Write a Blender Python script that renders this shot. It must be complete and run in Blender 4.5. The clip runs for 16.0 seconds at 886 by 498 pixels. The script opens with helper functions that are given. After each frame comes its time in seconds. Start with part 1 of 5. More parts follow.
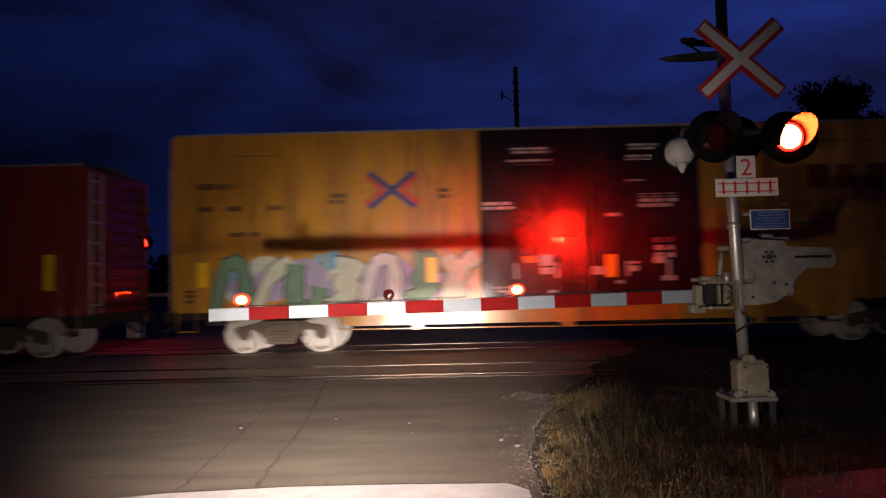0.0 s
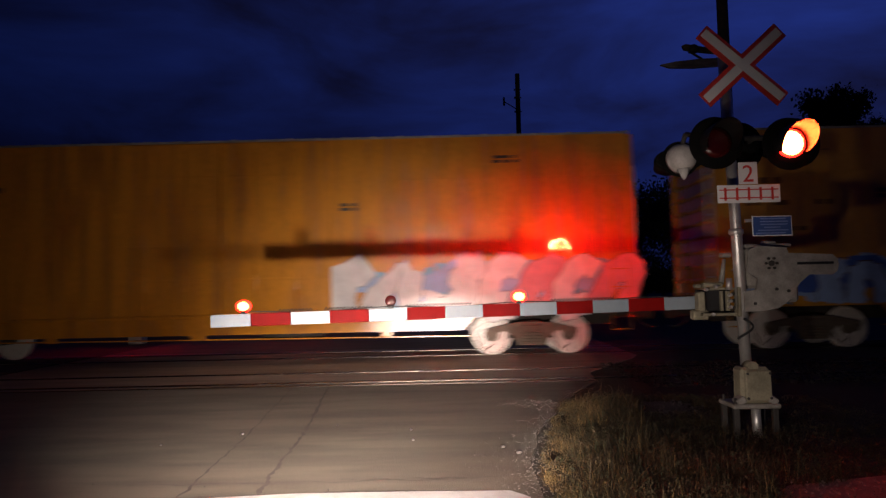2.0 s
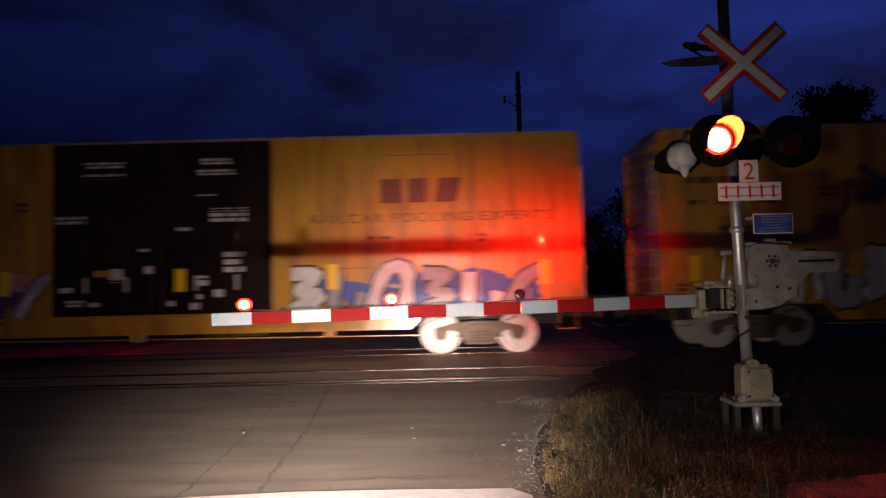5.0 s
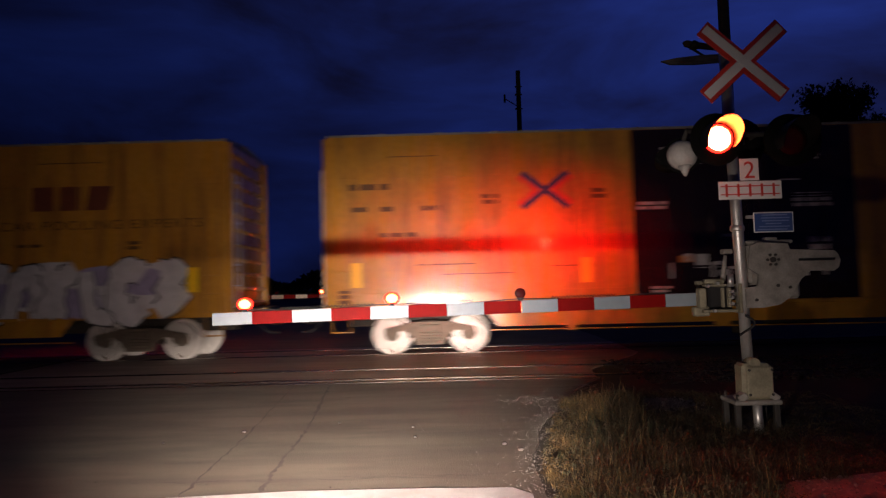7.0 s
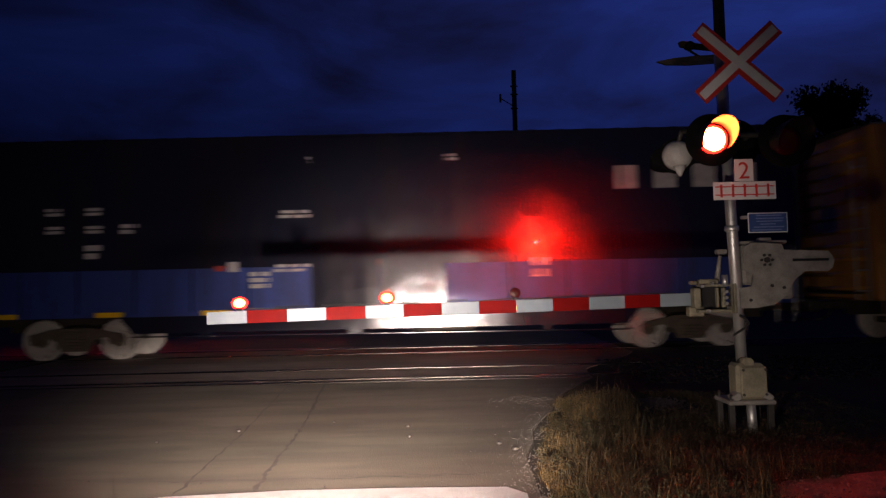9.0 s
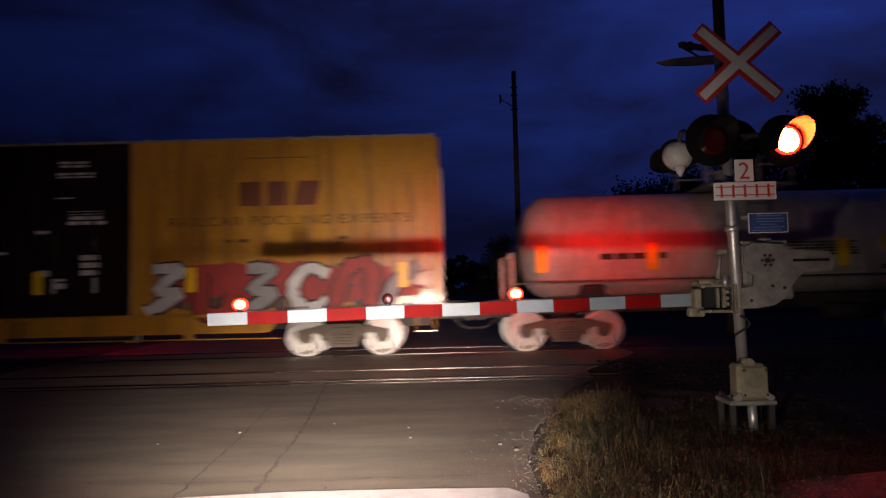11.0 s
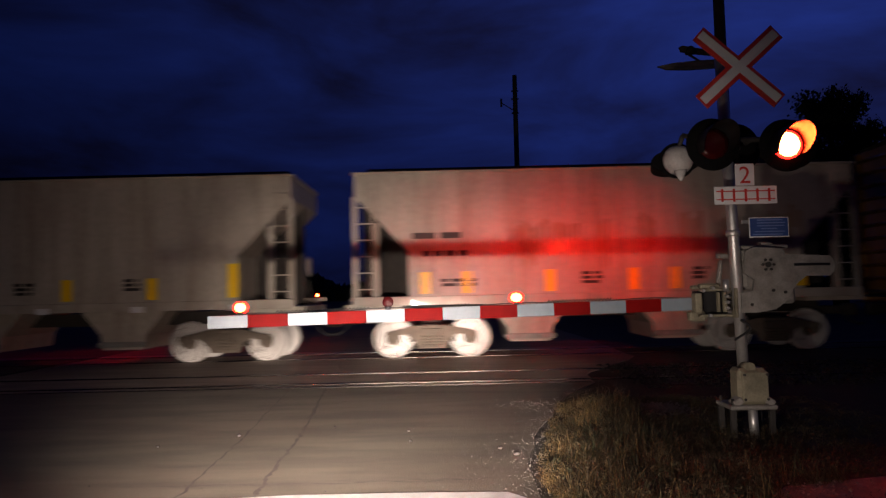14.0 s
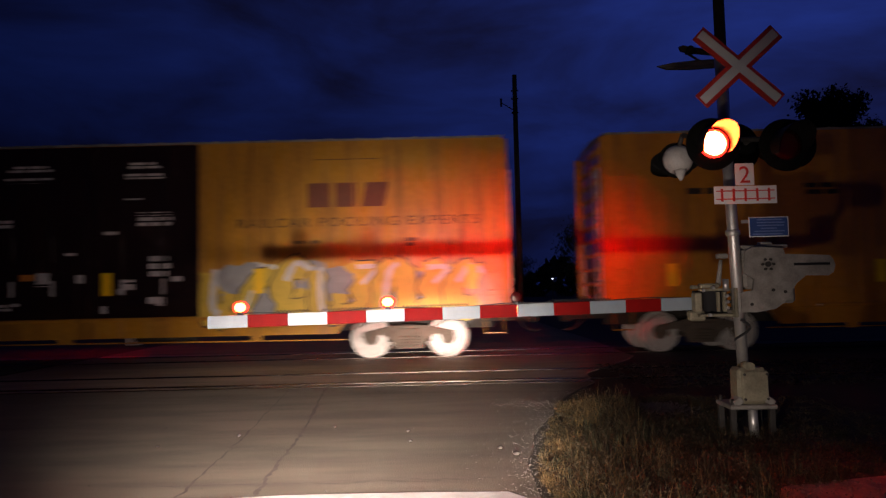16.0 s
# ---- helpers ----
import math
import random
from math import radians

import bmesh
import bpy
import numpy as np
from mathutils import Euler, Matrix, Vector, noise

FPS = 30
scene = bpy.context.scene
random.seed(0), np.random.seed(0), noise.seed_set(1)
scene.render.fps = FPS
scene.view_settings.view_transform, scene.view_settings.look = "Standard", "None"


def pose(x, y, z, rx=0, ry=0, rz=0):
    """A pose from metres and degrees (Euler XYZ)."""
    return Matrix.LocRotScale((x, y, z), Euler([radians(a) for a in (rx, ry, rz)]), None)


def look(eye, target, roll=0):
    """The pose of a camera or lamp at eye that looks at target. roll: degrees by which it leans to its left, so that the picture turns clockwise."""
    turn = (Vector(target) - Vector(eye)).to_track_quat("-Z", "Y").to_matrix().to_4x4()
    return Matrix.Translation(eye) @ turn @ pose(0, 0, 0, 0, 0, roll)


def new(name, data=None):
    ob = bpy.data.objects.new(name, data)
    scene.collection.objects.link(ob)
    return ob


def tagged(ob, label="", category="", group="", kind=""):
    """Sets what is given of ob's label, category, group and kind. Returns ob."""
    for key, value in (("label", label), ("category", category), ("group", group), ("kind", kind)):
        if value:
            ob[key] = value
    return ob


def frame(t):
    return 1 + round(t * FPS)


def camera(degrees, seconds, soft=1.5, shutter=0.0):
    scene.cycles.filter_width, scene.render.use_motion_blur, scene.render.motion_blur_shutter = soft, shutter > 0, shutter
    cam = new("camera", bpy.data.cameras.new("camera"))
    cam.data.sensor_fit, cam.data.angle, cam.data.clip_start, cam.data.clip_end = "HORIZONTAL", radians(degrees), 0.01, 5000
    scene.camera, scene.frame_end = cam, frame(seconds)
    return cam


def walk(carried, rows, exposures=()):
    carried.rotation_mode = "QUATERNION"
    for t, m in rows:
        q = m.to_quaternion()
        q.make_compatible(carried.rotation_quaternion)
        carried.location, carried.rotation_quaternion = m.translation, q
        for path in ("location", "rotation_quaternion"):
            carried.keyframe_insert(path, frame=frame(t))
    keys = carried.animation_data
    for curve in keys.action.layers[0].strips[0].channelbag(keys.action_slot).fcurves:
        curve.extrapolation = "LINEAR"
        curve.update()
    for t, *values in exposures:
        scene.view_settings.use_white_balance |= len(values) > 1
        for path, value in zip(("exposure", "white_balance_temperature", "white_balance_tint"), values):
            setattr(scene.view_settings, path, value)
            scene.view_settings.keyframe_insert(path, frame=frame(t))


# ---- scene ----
EYE = (0.0, 0.0, 1.5)
# seconds, turn to the left, tilt up, lean
TURNS = [
    (0.0, 0.32, 2.89, -1.30), (0.5, 0.37, 3.04, -1.31), (1.0, 0.38, 3.40, -1.44), (1.5, 0.41, 3.47, -1.40),
    (2.0, 0.46, 3.41, -1.27), (2.5, 0.48, 3.31, -1.16), (3.0, 0.50, 3.27, -1.30), (3.5, 0.50, 3.30, -1.30),
    (4.0, 0.50, 3.32, -1.33), (6.5, 0.56, 3.16, -1.33), (7.0, 0.56, 3.20, -1.45), (7.5, 0.46, 3.24, -1.33),
    (8.0, 0.37, 3.22, -1.30), (8.5, 0.23, 3.21, -1.24), (9.0, 0.17, 3.14, -1.30), (11.5, 0.18, 3.30, -1.46),
    (12.0, 0.08, 3.45, -1.50), (12.5, 0.08, 3.52, -1.48), (13.0, 0.12, 3.52, -1.42), (13.5, 0.18, 3.51, -1.33),
    (14.0, 0.24, 3.51, -1.28), (14.5, 0.22, 3.57, -1.31), (15.0, 0.20, 3.59, -1.39), (15.5, 0.22, 3.55, -1.30),
    (16.0, 0.23, 3.49, -1.30)]
cam = camera(65.0, 16.0, soft=1.35, shutter=0.38)
walk(cam, [(t, pose(*EYE, 90 + p, 0, y) @ pose(0, 0, 0, 0, 0, r)) for t, y, p, r in TURNS], [(0.0, 0.0, 6500, 24), (16.0, 0.0, 6500, 24)])

# ---- sky and lights ----
world = bpy.data.worlds.new("dusk")
scene.world = world
world.use_nodes = True
wt = world.node_tree
wt.nodes.clear()


def wnode(kind, **values):
    n = wt.nodes.new(kind)
    for k, v in values.items():
        n.inputs[k].default_value = v
    return n


w_out, w_bg = wnode("ShaderNodeOutputWorld"), wnode("ShaderNodeBackground", Strength=1.0)
w_co, w_map = wnode("ShaderNodeTexCoord"), wnode("ShaderNodeMapping")
w_map.inputs["Scale"].default_value = (1.0, 1.0, 3.2)
w_noise = wnode("ShaderNodeTexNoise", Scale=2.6, Detail=6.0, Roughness=0.55, Distortion=0.4)
w_ramp = wnode("ShaderNodeValToRGB")
w_ramp.color_ramp.elements[0].position, w_ramp.color_ramp.elements[0].color = 0.36, (0.0036, 0.0046, 0.0200, 1)
w_ramp.color_ramp.elements[1].position, w_ramp.color_ramp.elements[1].color = 0.68, (0.0064, 0.0150, 0.094, 1)
w_sep = wnode("ShaderNodeSeparateXYZ")
w_low = wnode("ShaderNodeMapRange")
for key, value in (("From Min", 0.0), ("From Max", 0.42), ("To Min", 0.62), ("To Max", 1.25)):
    w_low.inputs[key].default_value = value
w_mul = wnode("ShaderNodeVectorMath")
w_mul.operation = "SCALE"
w_side = wnode("ShaderNodeMapRange")
for key, value in (("From Min", -0.55), ("From Max", 0.35), ("To Min", 0.36), ("To Max", 1.5)):
    w_side.inputs[key].default_value = value
w_east = wnode("ShaderNodeMath")
w_east.operation = "MULTIPLY"
# the last glow lies ahead: the dome darkens towards the zenith and behind
w_zen, w_rear = wnode("ShaderNodeMapRange"), wnode("ShaderNodeMapRange")
for node, values in ((w_zen, (0.42, 0.95, 1.0, 0.25)), (w_rear, (-0.5, 0.6, 0.22, 1.0))):
    for key, value in zip(("From Min", "From Max", "To Min", "To Max"), values):
        node.inputs[key].default_value = value
w_dome, w_all = wnode("ShaderNodeMath"), wnode("ShaderNodeMath")
w_dome.operation = w_all.operation = "MULTIPLY"
wt.links.new(w_sep.outputs["X"], w_side.inputs["Value"])
wt.links.new(w_side.outputs["Result"], w_east.inputs[0])
wt.links.new(w_low.outputs["Result"], w_east.inputs[1])
for a, b in ((w_co.outputs["Generated"], w_map.inputs["Vector"]), (w_map.outputs["Vector"], w_noise.inputs["Vector"]),
             (w_noise.outputs["Fac"], w_ramp.inputs["Fac"]), (w_co.outputs["Generated"], w_sep.inputs["Vector"]),
             (w_sep.outputs["Z"], w_low.inputs["Value"]), (w_ramp.outputs["Color"], w_mul.inputs[0]),
             (w_sep.outputs["Z"], w_zen.inputs["Value"]), (w_sep.outputs["Y"], w_rear.inputs["Value"]),
             (w_zen.outputs["Result"], w_dome.inputs[0]), (w_rear.outputs["Result"], w_dome.inputs[1]),
             (w_dome.outputs["Value"], w_all.inputs[0]), (w_east.outputs["Value"], w_all.inputs[1]),
             (w_all.outputs["Value"], w_mul.inputs["Scale"]), (w_mul.outputs["Vector"], w_bg.inputs["Color"]),
             (w_bg.outputs["Background"], w_out.inputs["Surface"])):
    wt.links.new(a, b)

LIGHT_X, LIGHT_Y, LIGHT_Z = (-1.27, 0.13), 1.6, 0.54


def headlight(x, name, watts, cone, aim, flat=1.0):
    data = bpy.data.lights.new(name, "SPOT")
    data.energy, data.color, data.shadow_soft_size = watts, (1.0, 0.885, 0.73), 0.055
    data.spot_size, data.spot_blend = radians(cone), 1.0
    ob = new(name, data)
    ob.matrix_world = look((x, LIGHT_Y, LIGHT_Z), aim) @ Matrix.Diagonal((1, flat, 1, 1))


for lx in LIGHT_X:
    headlight(lx, "headlight_spread", 500, 96, (lx * 0.8 - 0.2, 15.4, 0.4))
    headlight(lx, "headlight_upper", 1800, 40, (lx * 0.5 - 1.0, 15.4, 0.5))
    headlight(lx, "headlight_dipped", 5500, 52, (lx * 0.5 - 1.9, 15.4, -0.6), 0.22)
    headlight(lx, "headlight_beam", 7200, 13, (lx * 0.45 + 0.05, 15.4, 0.75), 0.5)


# ---- materials ----
def material(name, color, rough=0.6, metal=0.0, vary=0.25, scale=6.0, fine=60.0, bump=0.15, tint=None, coat=0.0, island=0.0, spec=0.5, stretch=None):
    """A painted or raw surface with stains at one scale and grain at another."""
    m = bpy.data.materials.new(name)
    m.use_nodes = True
    t = m.node_tree
    n, link = t.nodes, t.links.new
    b = n["Principled BSDF"]
    b.inputs["Metallic"].default_value, b.inputs["Coat Weight"].default_value = metal, coat
    b.inputs["Coat Roughness"].default_value = 0.12
    b.inputs["Specular IOR Level"].default_value = spec
    co = n.new("ShaderNodeTexCoord")
    big, small = n.new("ShaderNodeTexNoise"), n.new("ShaderNodeTexNoise")
    big.inputs["Scale"].default_value, big.inputs["Detail"].default_value, big.inputs["Roughness"].default_value = scale, 5, 0.6
    small.inputs["Scale"].default_value, small.inputs["Detail"].default_value = fine, 3
    if stretch:
        mp = n.new("ShaderNodeMapping")
        mp.inputs["Scale"].default_value = stretch
        link(co.outputs["Object"], mp.inputs["Vector"]), link(mp.outputs["Vector"], big.inputs["Vector"])
    else:
        link(co.outputs["Object"], big.inputs["Vector"])
    link(co.outputs["Object"], small.inputs["Vector"])
    ramp = n.new("ShaderNodeValToRGB")
    low = tint or tuple(c * (1 - vary) for c in color)
    ramp.color_ramp.elements[0].position, ramp.color_ramp.elements[0].color = 0.33, (*low, 1)
    ramp.color_ramp.elements[1].position, ramp.color_ramp.elements[1].color = 0.62, (*color, 1)
    link(big.outputs["Fac"], ramp.inputs["Fac"])
    grain = n.new("ShaderNodeMapRange")
    grain.inputs["To Min"].default_value, grain.inputs["To Max"].default_value = 1 - vary * 0.7, 1 + vary * 0.5
    link(small.outputs["Fac"], grain.inputs["Value"])
    mul = n.new("ShaderNodeVectorMath")
    mul.operation = "SCALE"
    link(ramp.outputs["Color"], mul.inputs[0]), link(grain.outputs["Result"], mul.inputs["Scale"])
    last = mul
    if island:
        geo, ir = n.new("ShaderNodeNewGeometry"), n.new("ShaderNodeMapRange")
        ir.inputs["To Min"].default_value, ir.inputs["To Max"].default_value = 1 - island, 1 + island
        link(geo.outputs["Random Per Island"], ir.inputs["Value"])
        last = n.new("ShaderNodeVectorMath")
        last.operation = "SCALE"
        link(mul.outputs["Vector"], last.inputs[0]), link(ir.outputs["Result"], last.inputs["Scale"])
    link(last.outputs["Vector"], b.inputs["Base Color"])
    rr = n.new("ShaderNodeMapRange")
    rr.inputs["To Min"].default_value, rr.inputs["To Max"].default_value = max(rough - 0.12, 0.03), min(rough + 0.12, 1)
    link(big.outputs["Fac"], rr.inputs["Value"]), link(rr.outputs["Result"], b.inputs["Roughness"])
    if bump:
        bn = n.new("ShaderNodeBump")
        bn.inputs["Strength"].default_value, bn.inputs["Distance"].default_value = bump, 0.01
        link(small.outputs["Fac"], bn.inputs["Height"]), link(bn.outputs["Normal"], b.inputs["Normal"])
    return m


def glowing(name, color, strength):
    m = bpy.data.materials.new(name)
    m.use_nodes = True
    b = m.node_tree.nodes["Principled BSDF"]
    b.inputs["Base Color"].default_value = (*[min(c, 0.8) for c in color], 1)
    b.inputs["Emission Color"].default_value, b.inputs["Emission Strength"].default_value = (*color, 1), strength
    return m


def carpaint(name, color, rust, rough=0.4, streak=0.5, gloss=0.8):
    """Weathered rolling-stock paint: grime streaks that run down, dust along the bottom, ripples of the sheet."""
    m = bpy.data.materials.new(name)
    m.use_nodes = True
    t = m.node_tree
    n, link = t.nodes, t.links.new
    b = n["Principled BSDF"]
    co, mp = n.new("ShaderNodeTexCoord"), n.new("ShaderNodeMapping")
    mp.inputs["Scale"].default_value = (1.6, 1.0, 0.16)
    st, fine, wave = n.new("ShaderNodeTexNoise"), n.new("ShaderNodeTexNoise"), n.new("ShaderNodeTexNoise")
    st.inputs["Scale"].default_value, st.inputs["Detail"].default_value, st.inputs["Roughness"].default_value = 2.2, 6, 0.65
    fine.inputs["Scale"].default_value, fine.inputs["Detail"].default_value = 9, 6
    wave.inputs["Scale"].default_value, wave.inputs["Detail"].default_value = 1.7, 1
    link(co.outputs["Object"], mp.inputs["Vector"]), link(mp.outputs["Vector"], st.inputs["Vector"])
    link(co.outputs["Object"], fine.inputs["Vector"]), link(co.outputs["Object"], wave.inputs["Vector"])
    ramp = n.new("ShaderNodeValToRGB")
    ramp.color_ramp.elements[0].position, ramp.color_ramp.elements[0].color = 0.30, (*rust, 1)
    ramp.color_ramp.elements[1].position, ramp.color_ramp.elements[1].color = 0.30 + 0.45 * streak, (*color, 1)
    link(st.outputs["Fac"], ramp.inputs["Fac"])
    gr = n.new("ShaderNodeMapRange")
    gr.inputs["To Min"].default_value, gr.inputs["To Max"].default_value = 0.72, 1.22
    link(fine.outputs["Fac"], gr.inputs["Value"])
    mul = n.new("ShaderNodeVectorMath")
    mul.operation = "SCALE"
    link(ramp.outputs["Color"], mul.inputs[0]), link(gr.outputs["Result"], mul.inputs["Scale"])
    link(mul.outputs["Vector"], b.inputs["Base Color"])
    rr = n.new("ShaderNodeMapRange")
    rr.inputs["To Min"].default_value, rr.inputs["To Max"].default_value = rough + 0.15, max(rough - 0.12, 0.05)
    link(st.outputs["Fac"], rr.inputs["Value"]), link(rr.outputs["Result"], b.inputs["Roughness"])
    bn = n.new("ShaderNodeBump")
    bn.inputs["Strength"].default_value, bn.inputs["Distance"].default_value = 0.5, 0.03
    b.inputs["Coat Weight"].default_value, b.inputs["Coat Roughness"].default_value = gloss, 0.045
    link(bn.outputs["Normal"], b.inputs["Coat Normal"])
    link(wave.outputs["Fac"], bn.inputs["Height"]), link(bn.outputs["Normal"], b.inputs["Normal"])
    return m


M = {}
M["asphalt"] = material("asphalt", (0.165, 0.142, 0.106), 0.82, vary=0.42, scale=1.5, fine=70, bump=0.7, stretch=(0.35, 1.5, 1.0))
M["panel"] = material("crossing_asphalt", (0.36, 0.28, 0.22), 0.66, vary=0.42, scale=1.6, fine=34, bump=0.7, stretch=(0.3, 1.6, 1.0))
M["tar"] = material("tar_seam", (0.11, 0.094, 0.075), 0.85, vary=0.4, scale=8, fine=60, bump=0.5)
M["white_line"] = material("worn_white_paint", (0.62, 0.62, 0.60), 0.65, vary=0.2, scale=4, fine=70, bump=0.4)
M["soil"] = material("soil", (0.045, 0.036, 0.026), 0.95, vary=0.5, scale=1.2, fine=25, bump=0.8)
M["gravel"] = material("gravel", (0.17, 0.155, 0.135), 0.9, vary=0.3, scale=5, fine=50, bump=0.6, island=0.45)
M["ballast"] = material("ballast", (0.10, 0.09, 0.085), 0.95, vary=0.5, scale=3, fine=14, bump=1.0)
M["rail"] = material("rail_steel", (0.22, 0.19, 0.17), 0.24, metal=1.0, vary=0.3, scale=3, fine=40, bump=0.02)
M["rubber"] = material("flangeway_rubber", (0.02, 0.02, 0.02), 0.6, vary=0.3, scale=3, fine=40)
M["galv"] = material("galvanised_steel", (0.64, 0.63, 0.60), 0.42, metal=0.75, vary=0.25, scale=5, fine=45, bump=0.1)
M["silver"] = material("aluminium_paint", (0.34, 0.32, 0.285), 0.6, metal=0.25, vary=0.42, scale=6, fine=60, bump=0.15)
M["beige"] = material("beige_paint", (0.27, 0.245, 0.165), 0.65, vary=0.45, scale=6, fine=60, bump=0.2)
M["cast"] = material("cast_iron", (0.06, 0.055, 0.05), 0.7, metal=0.4, vary=0.4, scale=8, fine=50, bump=0.3)
M["matt"] = material("matt_black", (0.006, 0.006, 0.006), 0.95, vary=0.3, scale=5, fine=60, spec=0.1)
M["black"] = material("black_paint", (0.012, 0.012, 0.013), 0.5, vary=0.3, scale=5, fine=60)
M["sign_white"] = material("reflective_white", (0.78, 0.78, 0.76), 0.45, vary=0.08, scale=5, fine=80, bump=0.05)
M["sign_red"] = material("reflective_red", (0.62, 0.045, 0.03), 0.45, vary=0.12, scale=5, fine=80, bump=0.05)
M["sign_blue"] = material("reflective_blue", (0.03, 0.075, 0.24), 0.45, vary=0.12, scale=5, fine=80, bump=0.05)
M["notice_ink"] = material("faded_notice_ink", (0.20, 0.27, 0.52), 0.5, vary=0.2, scale=5, fine=80, bump=0)
# near arm's white, dimmed in colour to stand for weaker headlight there
M["arm_white_dimmed"] = material("arm_sheeting_white_dimmed", (0.23, 0.28, 0.315), 0.4, vary=0.12, scale=7, fine=90, bump=0.05)
# same sheeting brightened: headlight thrown back by the far arm, put into colour
M["arm_white_lifted"] = material("arm_sheeting_white_lifted", (0.85, 0.78, 0.62), 0.4, vary=0.1, scale=7, fine=90, bump=0.05)
M["arm_red"] = material("arm_sheeting_red", (0.20, 0.004, 0.003), 0.6, vary=0.15, scale=7, fine=90, bump=0.05, spec=0.08)
M["lens"] = material("dark_red_lens", (0.05, 0.004, 0.004), 0.12, vary=0.1, scale=8, fine=120, bump=0.2)
M["glow"] = glowing("signal_red_glow", (1.0, 0.05, 0.006), 560)
M["glow_low"] = glowing("signal_red_glow_weaker", (1.0, 0.05, 0.006), 330)
M["glow_far"] = glowing("signal_red_glow_beyond", (1.0, 0.004, 0.0), 260)
M["glow_back"] = glowing("signal_red_glow_tracks", (1.0, 0.012, 0.002), 27000)
M["glow_back_low"] = glowing("signal_red_glow_tracks_weaker", (1.0, 0.014, 0.002), 19500)
M["lamp_white"] = glowing("yard_lamp_white", (1.0, 0.95, 0.9), 8)
# glowing red ring that stands in for the halo round a lit lamp's core
M["glow_halo_rim"] = glowing("signal_red_halo_rim", (1.0, 0.010, 0.003), 16)
M["glow_arm"] = glowing("arm_lamp_glow", (1.0, 0.045, 0.005), 170)
M["dome"] = material("white_enamel", (0.55, 0.53, 0.50), 0.5, vary=0.3, scale=9, fine=50, bump=0.15)
M["pole"] = material("weathered_pole_wood", (0.09, 0.07, 0.05), 0.9, vary=0.4, scale=4, fine=30, bump=0.7)
M["grey_wood"] = material("weathered_grey_wood", (0.26, 0.235, 0.20), 0.95, vary=0.5, scale=4, fine=24, bump=0.8, stretch=(0.4, 3, 3))
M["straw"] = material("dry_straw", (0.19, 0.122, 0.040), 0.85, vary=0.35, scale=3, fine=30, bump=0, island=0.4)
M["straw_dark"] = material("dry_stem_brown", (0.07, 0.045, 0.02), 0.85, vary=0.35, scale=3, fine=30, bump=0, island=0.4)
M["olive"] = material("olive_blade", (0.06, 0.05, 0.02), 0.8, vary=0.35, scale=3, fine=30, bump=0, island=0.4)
M["weed_green"] = material("weed_green", (0.045, 0.055, 0.024), 0.75, vary=0.35, scale=3, fine=30, bump=0, island=0.4)
M["gravel_pad"] = material("pale_gravel_pad", (0.24, 0.22, 0.20), 0.95, vary=0.4, scale=3, fine=45, bump=0.9)
M["ballast_stone"] = material("ballast_stone", (0.05, 0.042, 0.038), 0.9, vary=0.3, scale=5, fine=40, bump=0.3, island=0.4)
# ballast stone darkened: the dimness of grazing light is put into its colour
M["ballast_shaded"] = material("ballast_shaded", (0.022, 0.019, 0.017), 0.95, vary=0.3, scale=5, fine=40, bump=0.3, island=0.4)
M["bark"] = material("bark", (0.03, 0.024, 0.018), 0.95, vary=0.4, scale=5, fine=30, bump=0.7)
M["needles"] = material("evergreen_leaf", (0.03, 0.045, 0.02), 0.8, vary=0.4, scale=3, fine=20, island=0.4)
M["cable"] = material("cable_black", (0.02, 0.02, 0.02), 0.6, vary=0.2)
M["yellow_car"] = carpaint("boxcar_yellow", (0.60, 0.285, 0.030), (0.30, 0.125, 0.022), 0.27, 0.55)
M["ochre_car"] = carpaint("boxcar_ochre", (0.62, 0.245, 0.018), (0.33, 0.12, 0.015), 0.24, 0.55)
M["red_car"] = carpaint("boxcar_oxide_red", (0.26, 0.030, 0.020), (0.13, 0.024, 0.016), 0.5)
M["black_car"] = carpaint("boxcar_black", (0.016, 0.017, 0.036), (0.020, 0.015, 0.016), 0.20)
M["blue_band"] = carpaint("faded_blue_band", (0.035, 0.070, 0.33), (0.022, 0.035, 0.14), 0.5, 0.8, 0.12)
M["door_black"] = carpaint("door_black_brown", (0.018, 0.008, 0.007), (0.026, 0.011, 0.008), 0.22)
M["grey_car"] = carpaint("hopper_light_grey", (0.47, 0.42, 0.34), (0.34, 0.28, 0.21), 0.5, 0.6, 0.08)
M["white_tank"] = carpaint("tank_white", (0.58, 0.55, 0.50), (0.42, 0.36, 0.28), 0.42, 0.6, 0.08)
M["truck"] = material("truck_dusty_steel", (0.15, 0.118, 0.085), 0.75, metal=0.1, vary=0.4, scale=7, fine=50, bump=0.3)
M["wheel"] = material("wheel_plate_dusty", (0.155, 0.122, 0.088), 0.7, metal=0.1, vary=0.35, scale=8, fine=40, bump=0.2)
M["tread"] = material("wheel_rim_steel", (0.70, 0.67, 0.61), 0.5, metal=0.05, vary=0.15, scale=8, fine=40)
M["sill_gear"] = material("underframe_grime", (0.045, 0.037, 0.03), 0.85, vary=0.4, scale=5, fine=40, bump=0.3)
M["reflex"] = material("reflector_yellow", (0.98, 0.60, 0.0), 0.4, vary=0.08, scale=5, fine=60, bump=0.0)
M["rust_stain"] = material("rust_stain", (0.40, 0.285, 0.18), 0.8, vary=0.4, scale=2.5, fine=20, bump=0)
M["ink_white"] = material("stencil_white", (0.62, 0.58, 0.56), 0.6, vary=0.25, scale=9, fine=60, bump=0)
M["ink_black"] = material("stencil_black", (0.025, 0.018, 0.014), 0.6, vary=0.25, scale=9, fine=60, bump=0)
